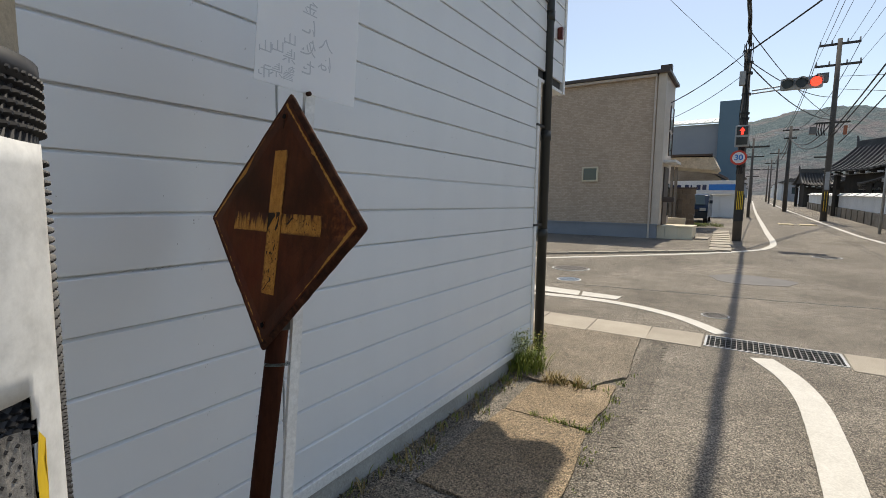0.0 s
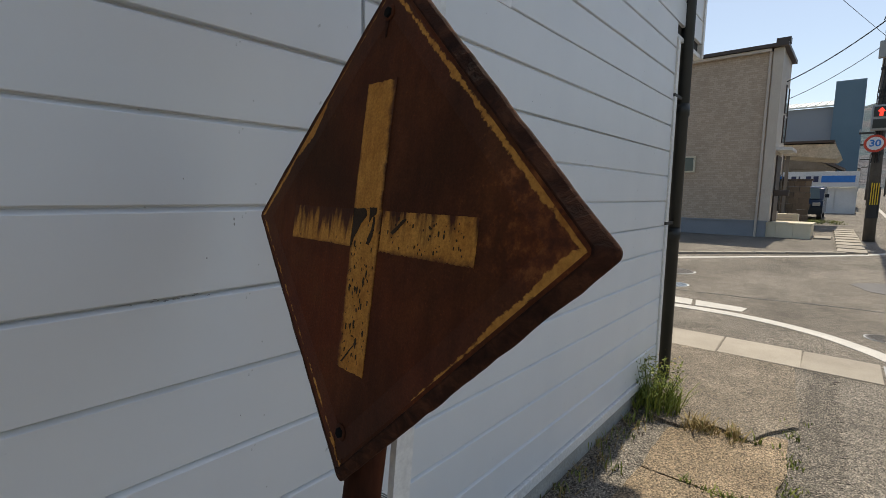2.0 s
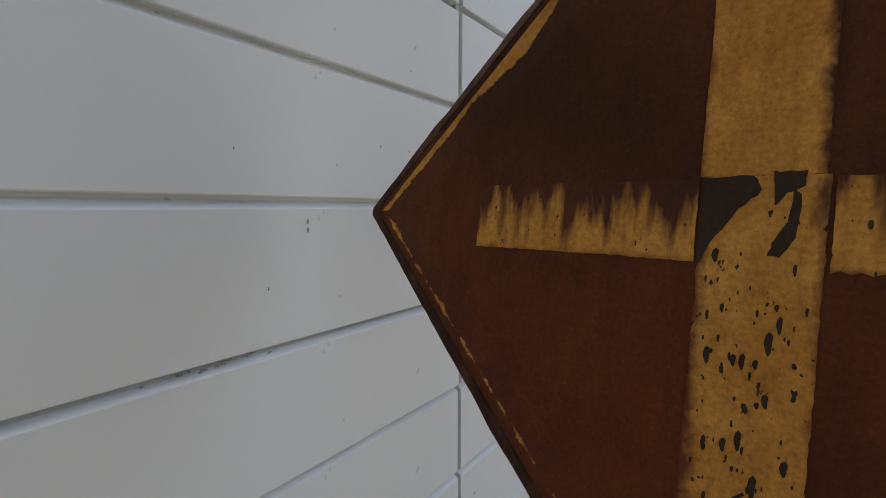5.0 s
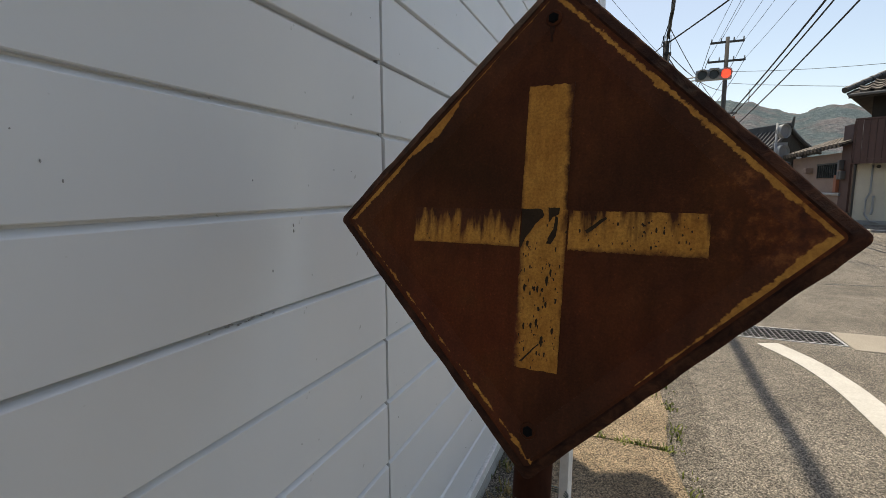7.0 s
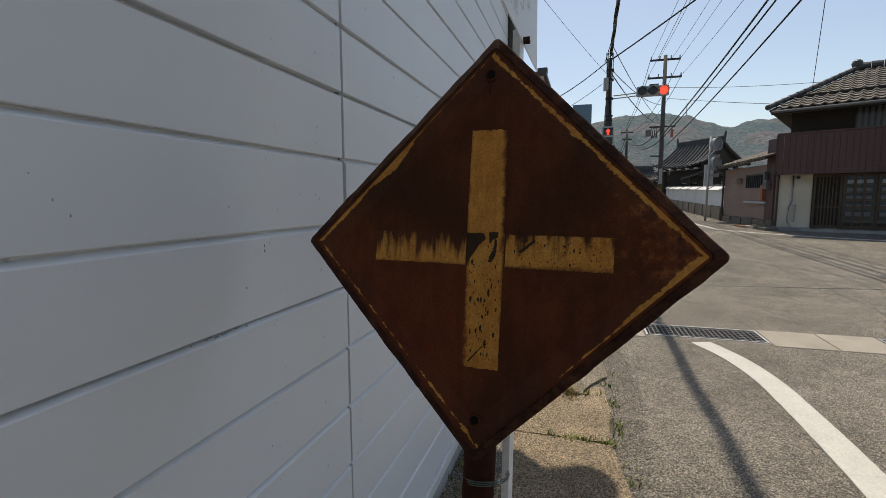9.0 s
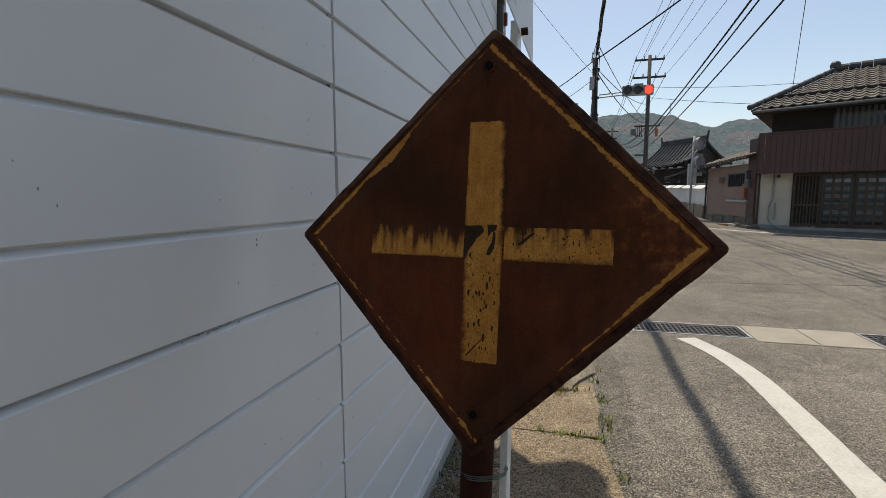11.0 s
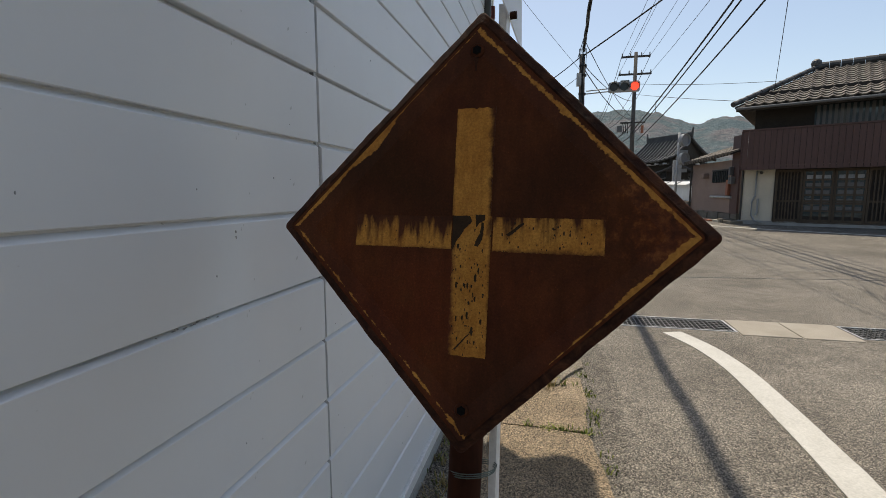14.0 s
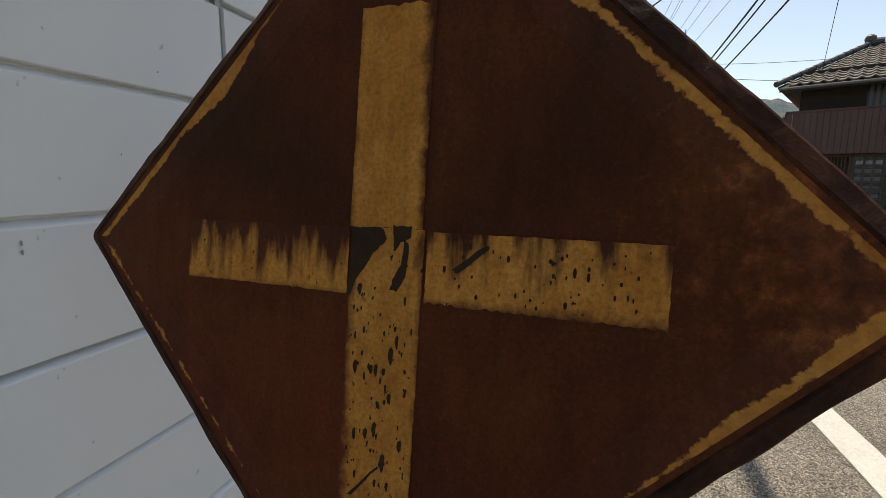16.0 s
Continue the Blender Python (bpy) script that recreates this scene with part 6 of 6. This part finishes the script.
def curved_roof(cx, cy, z_eave, z_ridge, half_w, half_d, name, label, turn=0.0, body=(0.6, 0.6), base=0.0, n_tiles=16):
    """A sweeping gabled temple roof on a dark timber body."""
    M = Matrix.Translation((cx, cy, 0)) @ Matrix.Rotation(turn, 4, "Z")
    t = thing(name, (cx, cy, 0), label, "temple gate" if "gate" in name else "temple hall")
    part("body", box(bmesh.new(), -half_w * body[0], half_w * body[0], -half_d * body[1], half_d * body[1], base, z_eave + 0.5, 0, M), TEMPLE_WOOD, t)
    for sx in (-1, 1):
        for sy in (-1, 1):
            part("pillar", box(bmesh.new(), sx * half_w * 0.75 - 0.12, sx * half_w * 0.75 + 0.12, sy * half_d * 0.7 - 0.12, sy * half_d * 0.7 + 0.12, base, z_eave + 0.2, 0.02, M), TEMPLE_WOOD, t)
    k = 10
    for s in (-1, 1):
        bm = bmesh.new()
        rows = []
        for j in range(k + 1):
            f = j / k
            y = s * half_d * (1 - f)
            z = z_eave + (z_ridge - z_eave) * (f ** 1.45)
            row = []
            for i in range(13):
                g = i / 12 * 2 - 1
                lift = 0.12 * abs(g) ** 3 * (1 - f) * (z_ridge - z_eave)
                row.append(bm.verts.new(M @ Vector((g * half_w * (1 - 0.12 * f), y, z + lift))))
            rows.append(row)
        for a, b in zip(rows, rows[1:]):
            for i in range(12):
                bm.faces.new((a[i], a[i + 1], b[i + 1], b[i]))
        bmesh.ops.solidify(bm, geom=list(bm.faces), thickness=0.14)
        r = part("roof", bm, TILE_DARK, t, "dark tile roof slope")
        for i in range(n_tiles + 1):
            g = i / n_tiles * 2 - 1
            pts = []
            for j in range(k + 1):
                f = j / k
                lift = 0.12 * abs(g) ** 3 * (1 - f) * (z_ridge - z_eave)
                pts.append(M @ Vector((g * half_w * (1 - 0.12 * f), s * half_d * (1 - f), z_eave + (z_ridge - z_eave) * (f ** 1.45) + lift + 0.04)))
            part("tile_rib", path_tube(bmesh.new(), pts, half_w / n_tiles * 0.42, 6), TILE_DARK, r)
        for i in range(n_tiles):
            g = (i + 0.5) / n_tiles * 2 - 1
            part("rafter", box(bmesh.new(), g * half_w - 0.05, g * half_w + 0.05, s * half_d * 0.45, s * half_d * 0.97, z_eave - 0.16, z_eave - 0.06, 0, M), PLASTER if i % 2 else TEMPLE_WOOD, r)
    for s in (-1, 1):
        part("gable", prism(bmesh.new(), [M @ Vector((s * half_w * 0.8, -half_d * 0.55, z_eave + 0.25)), M @ Vector((s * half_w * 0.8, half_d * 0.55, z_eave + 0.25)), M @ Vector((s * half_w * 0.8, 0, z_ridge - 0.1))], (M.to_3x3() @ Vector((s * 0.1, 0, 0)))), TEMPLE_WOOD, t)
        part("bargeboard", path_tube(bmesh.new(), [M @ Vector((s * half_w * (1 - 0.12 * j / 8), -half_d * (1 - j / 8), z_eave + (z_ridge - z_eave) * ((j / 8) ** 1.45) - 0.06 + 0.12 * (1 - j / 8) * (z_ridge - z_eave))) for j in range(9)], 0.09, 6), TEMPLE_WOOD, t)
        bm = tube(bmesh.new(), M @ Vector((s * half_w * 0.9, 0, z_ridge)), M @ Vector((s * half_w * 0.96, 0, z_ridge + 0.32 + 0.2 * (z_ridge - z_eave))), 0.11, 0.05, 8)
        part("ridge_ornament", bm, TILE_DARK, t)
    part("ridge", box(bmesh.new(), -half_w * 0.9, half_w * 0.9, -0.14, 0.14, z_ridge - 0.1, z_ridge + 0.32, 0.05, M), TILE_DARK, t)
    return t


before = built()
curved_roof(6.4, 36.8, 2.6, 4.2, 2.2, 1.9, "temple_gate", "dark timber temple gate with a sweeping black tile roof", radians(122), n_tiles=12)
settle(before, (6.4, 36.8), (7.972, 39.024), 1.064, -1.75)
before = built()
curved_roof(6.4, 33.6, 1.75, 2.45, 1.0, 1.5, "temple_gate", "lower side roof of the temple gate with dark tiles", radians(78), (0.5, 0.4), n_tiles=8)
settle(before, (6.4, 33.6), (7.783, 35.212), 1.052, -1.75)
before = built()
curved_roof(6.0, 61.0, 2.1, 3.5, 1.3, 1.5, "bell_hall", "small black-roofed temple bell hall behind the wall", radians(15), n_tiles=10)
settle(before, (6.0, 61.0), (7.177, 64.426), 1.058, -1.75)
before = built()
curved_roof(9.0, 62.0, 1.7, 2.7, 2.6, 2.4, "temple_hall", "low temple hall with a grey tile roof", radians(80), n_tiles=14)
settle(before, (9.0, 62.0), (10.358, 65.336), 1.056, -1.75)
before = built()
for (x, y, w, h) in ((5.75, 30.5, 0.42, 2.6), (6.3, 31.0, 0.6, 1.5)):
    mo = thing("stone_monument", (x, y, 0), "tall grey stone monument behind the temple wall", "monument", "monuments")
    part("stone", boxbm(x - w / 2, x + w / 2, y - 0.2, y + 0.2, 0.62, h, 0.05), GRANITE, mo)
    part("plinth", boxbm(x - w * 0.8, x + w * 0.8, y - 0.4, y + 0.4, -0.02, 0.62, 0.05), GRANITE, mo)

settle(before, (5.75, 30.5), (6.954, 31.788), 1.045, -1.75)
before = built()
# curved mirror post seen from behind
mp = thing("mirror_post", (4.18, 22.9, 0), "grey steel post with two round traffic mirrors seen from behind", "traffic mirror")
part("post", tube(bmesh.new(), (4.18, 22.9, -0.02), (4.22, 22.9, 3.45), 0.045, seg=14), GREY_METAL, mp, smooth=True)
for z in (3.12, 2.35):
    mir = part("mirror_back", tube(bmesh.new(), (4.36, 23.0, z), (4.42, 22.92, z), 0.22, 0.25, 28), SIGNAL_GREY, mp, "grey mirror housing")
    part("hood", tube(bmesh.new(), (4.37, 23.02, z + 0.02), (4.50, 22.86, z + 0.02), 0.25, 0.265, 28, False), SIGNAL_GREY, mir)
    part("arm", tube(bmesh.new(), (4.2, 22.9, z), (4.38, 22.98, z), 0.02), GREY_METAL, mp)
    part("plate", boxbm(4.1, 4.6, 22.94, 22.96, z - 0.55, z - 0.4), SIGNAL_GREY, mp)

settle(before, (4.18, 22.9), (4.991, 23.521), 1.031, -1.75)

# ---------------------------------------------------------------- street poles and wires
def street_pole(x, y, h, r, label, arms, material=POLE_GREY):
    p = thing("street_pole", (x, y, 0), label, "utility pole", "utility poles along the street")
    part("shaft", tube(bmesh.new(), (x, y, -0.02), (x, y, h), r, r * 0.65, 16), material, p, smooth=True)
    for z, w in arms:
        part("crossarm", boxbm(x - w, x + w, y - 0.05, y + 0.05, z - 0.05, z + 0.05), BLACK_METAL, p)
        for i in (-1, -0.4, 0.4, 1):
            part("insulator", tube(bmesh.new(), (x + w * i * 0.95, y, z + 0.05), (x + w * i * 0.95, y, z + 0.22), 0.04, 0.03, 8), SIGNAL_GREY, p)
    return p


before = built()
p2 = street_pole(3.92, 31.7, 9.0, 0.15, "grey concrete utility pole with crossarms and a transformer", ((8.75, 0.8), (7.75, 0.9)), POLE_DARK)
part("transformer", boxbm(3.1, 3.6, 31.5, 31.9, 6.95, 7.4, 0.05), METER, p2)
part("switch_box", boxbm(3.0, 3.3, 31.4, 31.8, 4.4, 4.75, 0.03), METER, p2)
for k in range(5):
    part("guard_stripe", boxbm(3.80 + 0.05 * k, 3.825 + 0.05 * k, 31.53, 31.545, 0.5, 1.5), YELLOW_TAPE if k % 2 else BLACK, p2)
part("notice", boxbm(3.82, 4.0, 31.52, 31.53, 1.6, 2.5), SIGNAL_GREY, p2)
part("bracket_arm", boxbm(3.2, 4.6, 31.6, 31.7, 4.9, 4.98), BLACK_METAL, p2)
part("bracket_arm", boxbm(3.3, 3.9, 31.6, 31.7, 3.2, 3.28), BLACK_METAL, p2)
for i in range(4):
    part("hanging_cable", path_tube(bmesh.new(), [(3.3 + 0.1 * i, 31.5, 4.9), (3.25 + 0.11 * i, 31.5, 4.6 - 0.1 * (i % 2)), (3.33 + 0.1 * i, 31.5, 4.3)], 0.03, 6), CABLE, p2)
part("hanging_tag", boxbm(4.35, 4.5, 31.5, 31.6, 4.3, 4.75, 0.03), ORANGE_BOX, p2)
settle(before, (3.92, 31.7), (4.437, 32.3), 1.022)
before = built()
p3 = street_pole(3.0, 45.2, 6.4, 0.15, "dark utility pole with a street lamp", ((6.1, 0.5), (5.5, 0.4)), POLE_DARK)
part("lamp", boxbm(2.0, 2.6, 45.1, 45.3, 5.85, 5.98, 0.03), SIGN_WHITE, p3, "white street lamp head")
settle(before, (3.0, 45.2), (3.721, 46.869), 1.039)
for x, y, h in ((3.92, 63.3, 6.2), (4.13, 80.4, 6.04), (4.29, 92.2, 5.72), (1.16, 34.8, 4.69), (1.39, 48.9, 5.0), (1.69, 66.4, 4.63), (2.11, 84.0, 4.39)):
    before = built()
    street_pole(x, y, h, 0.11 if x > 3.5 else 0.085, "dark utility pole far along the street", ((h - 0.5, 0.8),), POLE_DARK)
    settle(before, (x, y), (x, y), 1.0)


def wire(a, b, sag, r, material=CABLE, wob=0.0, label="overhead wire between poles"):
    a, b = Vector(a), Vector(b)
    k = 24
    pts = []
    for i in range(k + 1):
        t = i / k
        p = a.lerp(b, t) - Vector((0, 0, 4 * sag * t * (1 - t)))
        if wob:
            p += Vector((wob * math.sin(i * 2.3), 0, wob * math.cos(i * 1.7)))
        pts.append(p)
    ob = solo("overhead_wire", path_tube(bmesh.new(), pts, r, 6), material, label, "wire", "overhead wires", at=a)
    return ob


def on_pole(x, y, z):
    """A place on the pole with the transformer."""
    return Vector((4.437 + 1.022 * (x - 3.92), 32.3, lie(32.3) + 1.022 * z))


def on_signal(z, x=0.0):
    """A place on the signal pole."""
    return Vector((0.624 + x, 17.847, lie(17.847) + 1.01 * z))


for dx, z in ((-0.8, 8.8), (-0.35, 8.8), (0.35, 8.8), (0.8, 8.8), (-0.9, 7.85), (0.9, 7.85)):
    wire(on_pole(3.92 + dx, 31.7, z), (3.3 + 1.1 * dx, -10.0, 1.022 * z + 0.9), 0.6, 0.010, WIRE_GREY)
for dx, z, r in ((-0.1, 4.35, 0.029), (0.05, 4.3, 0.024), (0.3, 3.9, 0.024)):
    wire(on_pole(3.92 + dx, 31.7, z), (3.9 + dx, -10.0, 1.022 * z + 5.2), 0.7, r)
for dx, z in ((-0.8, 8.8), (0.8, 8.8), (-0.9, 7.85), (0.9, 7.85), (0.0, 5.0), (0.2, 4.5)):
    wire(on_pole(3.92 + dx, 31.7, z), (3.721 + dx * 0.6, 46.869, 6.42 + (z - 4.5) * 0.2), 0.8, 0.016 if z > 6 else 0.032)
for x0, y0, z0, x1, y1, z1 in ((3.721, 46.869, 7.14, 3.92, 63.3, 6.70), (3.721, 46.869, 6.51, 3.92, 63.3, 6.20), (3.92, 63.3, 6.70, 4.13, 80.4, 7.04)):
    wire((x0, y0, z0), (x1, y1, z1), 0.6, 0.03)
# service bundle from the signal pole over the near lane
for j in range(3):
    a, b = on_signal(5.7), Vector((0.0, -12.0, 8.6))
    pts = []
    for i in range(150):
        t = i / 149
        p = a.lerp(b, t) - Vector((0, 0, 4 * 0.5 * t * (1 - t)))
        ang = i * 0.33 + j * 2.1 + 0.5 * math.sin(i * 0.21)
        pts.append(p + Vector((0.03 * math.cos(ang), 0, 0.03 * math.sin(ang))))
    solo("cable_bundle", path_tube(bmesh.new(), pts, 0.024, 6), CABLE, "thick twisted black cable bundle over the lane", "cable", "overhead wires", at=a)
wire(on_signal(5.6), (-1.62, 18.6, 4.65), 0.12, 0.015)
wire(on_signal(5.0), (-1.62, 19.2, 4.25), 0.12, 0.009, WIRE_GREY)
wire(on_signal(5.0), (-4.5, 8.0, 9.2), 0.2, 0.006, WIRE_GREY)
wire(on_signal(5.55), (10.4, 4.6, 10.2), 0.3, 0.022)
wire(on_signal(6.1), on_pole(3.9, 31.7, 5.2), 0.3, 0.014)
wire(on_signal(5.3), on_pole(3.9, 31.7, 6.2), 0.3, 0.014)
wire(on_signal(5.2), on_pole(3.9, 31.7, 5.1), 0.4, 0.018)
wire(on_pole(3.9, 31.7, 7.2), (13.0, 26.0, 6.5), 0.2, 0.012, WIRE_GREY)
wire(on_pole(3.9, 31.7, 6.6), (6.1, 19.6, 4.45), 0.04, 0.011)
wire((6.8, 19.1, 4.55), (-1.5, -3.0, 6.1), 0.1, 0.007)
wire(on_signal(3.6), (1.16, 34.8, 4.69), 0.3, 0.016)

# ---------------------------------------------------------------- far houses and the wooded hill
rg = random.Random(77)
for i in range(9):
    y = 75 + i * 14
    x = 2.9 + 0.02 * (y - 40) + (-1 if i % 2 else 1) * (4.6 + 1.6 * rg.random())
    h = 2.6 + 1.3 * rg.random()
    before = built()
    hh = thing("far_house", (x, y, 0), "distant low house with a grey roof beside the street", "house", "far houses")
    part("wall", boxbm(x - 2.2, x + 2.2, y, y + 7, -0.02, h), rg.choice([SHOP_WHITE, HOUSE_CREAM, GREY_WALL]), hh)
    part("roof", prism(bmesh.new(), [(x - 2.5, y - 0.3, h), (x + 2.5, y - 0.3, h), (x, y - 0.3, h + 1.1)], (0, 7.6, 0)), TILE_DARK, hh)
    part("window", boxbm(x - 1.2, x + 1.2, y - 0.03, y - 0.002, h * 0.4, h * 0.75), GLASS, hh)
    settle(before, (x, y), (x, y), 1.0)


def ridge_el(az):
    knots = [(-58.8, 4.34), (-23.8, 5.54), (-10.8, 6.54), (-2.8, 7.64), (0.8, 8.4), (4.2, 9.09), (7.5, 9.19), (10.9, 8.64), (12.7, 7.94), (14.4, 7.24), (17.4, 7.79), (20.2, 7.34), (31.2, 6.34), (61.2, 4.84)]
    for (a, p), (b, q) in zip(knots, knots[1:]):
        if a <= az <= b:
            t = (az - a) / (b - a)
            t = t * t * (3 - 2 * t)
            return p + (q - p) * t
    return 3.0


NA, NR = 420, 46
verts, faces = [], []
for i in range(NA + 1):
    az = -55 + 110 * i / NA
    for j in range(NR + 1):
        f = j / NR
        d = 320 + 780 * f
        top = math.tan(radians(ridge_el(az))) * 1100
        shape = max(0.0, f) ** 1.15
        x, y = d * math.sin(radians(az)), d * math.cos(radians(az))
        nz = noise.noise(Vector((x * 0.007, y * 0.007, 0))) * 16 * (1 - abs(2 * f - 1)) + noise.noise(Vector((x * 0.05, y * 0.05, 4))) * 4.5 + noise.noise(Vector((x * 0.16, y * 0.16, 9))) * 2.2
        verts.append((x, y, -1 + top * shape + nz * min(1, f * 3)))
for i in range(NA):
    for j in range(NR):
        a = i * (NR + 1) + j
        faces.append((a, a + NR + 1, a + NR + 2, a + 1))
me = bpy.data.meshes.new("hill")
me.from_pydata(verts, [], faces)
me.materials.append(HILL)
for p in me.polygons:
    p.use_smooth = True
tagged(new("hill", me), "wooded spring hillside with brown and pale blossom patches, distance haze put into its colour", "hill", kind="structure")
tw2 = thing("hilltop_tower", (205, 1080, 0), "thin lattice mast on the hilltop", "mast")
part("mast", tube(bmesh.new(), (205, 1080, 155), (205, 1080, 192), 1.2, 0.6, 6), GREY_METAL, tw2)
# walls that close the near street behind the camera
bk = solo("building_behind", boxbm(-5.5, 14, -16, -14, -0.02, 6), HOUSE_CREAM, "plain rendered building closing the street behind", "wall", kind="structure")
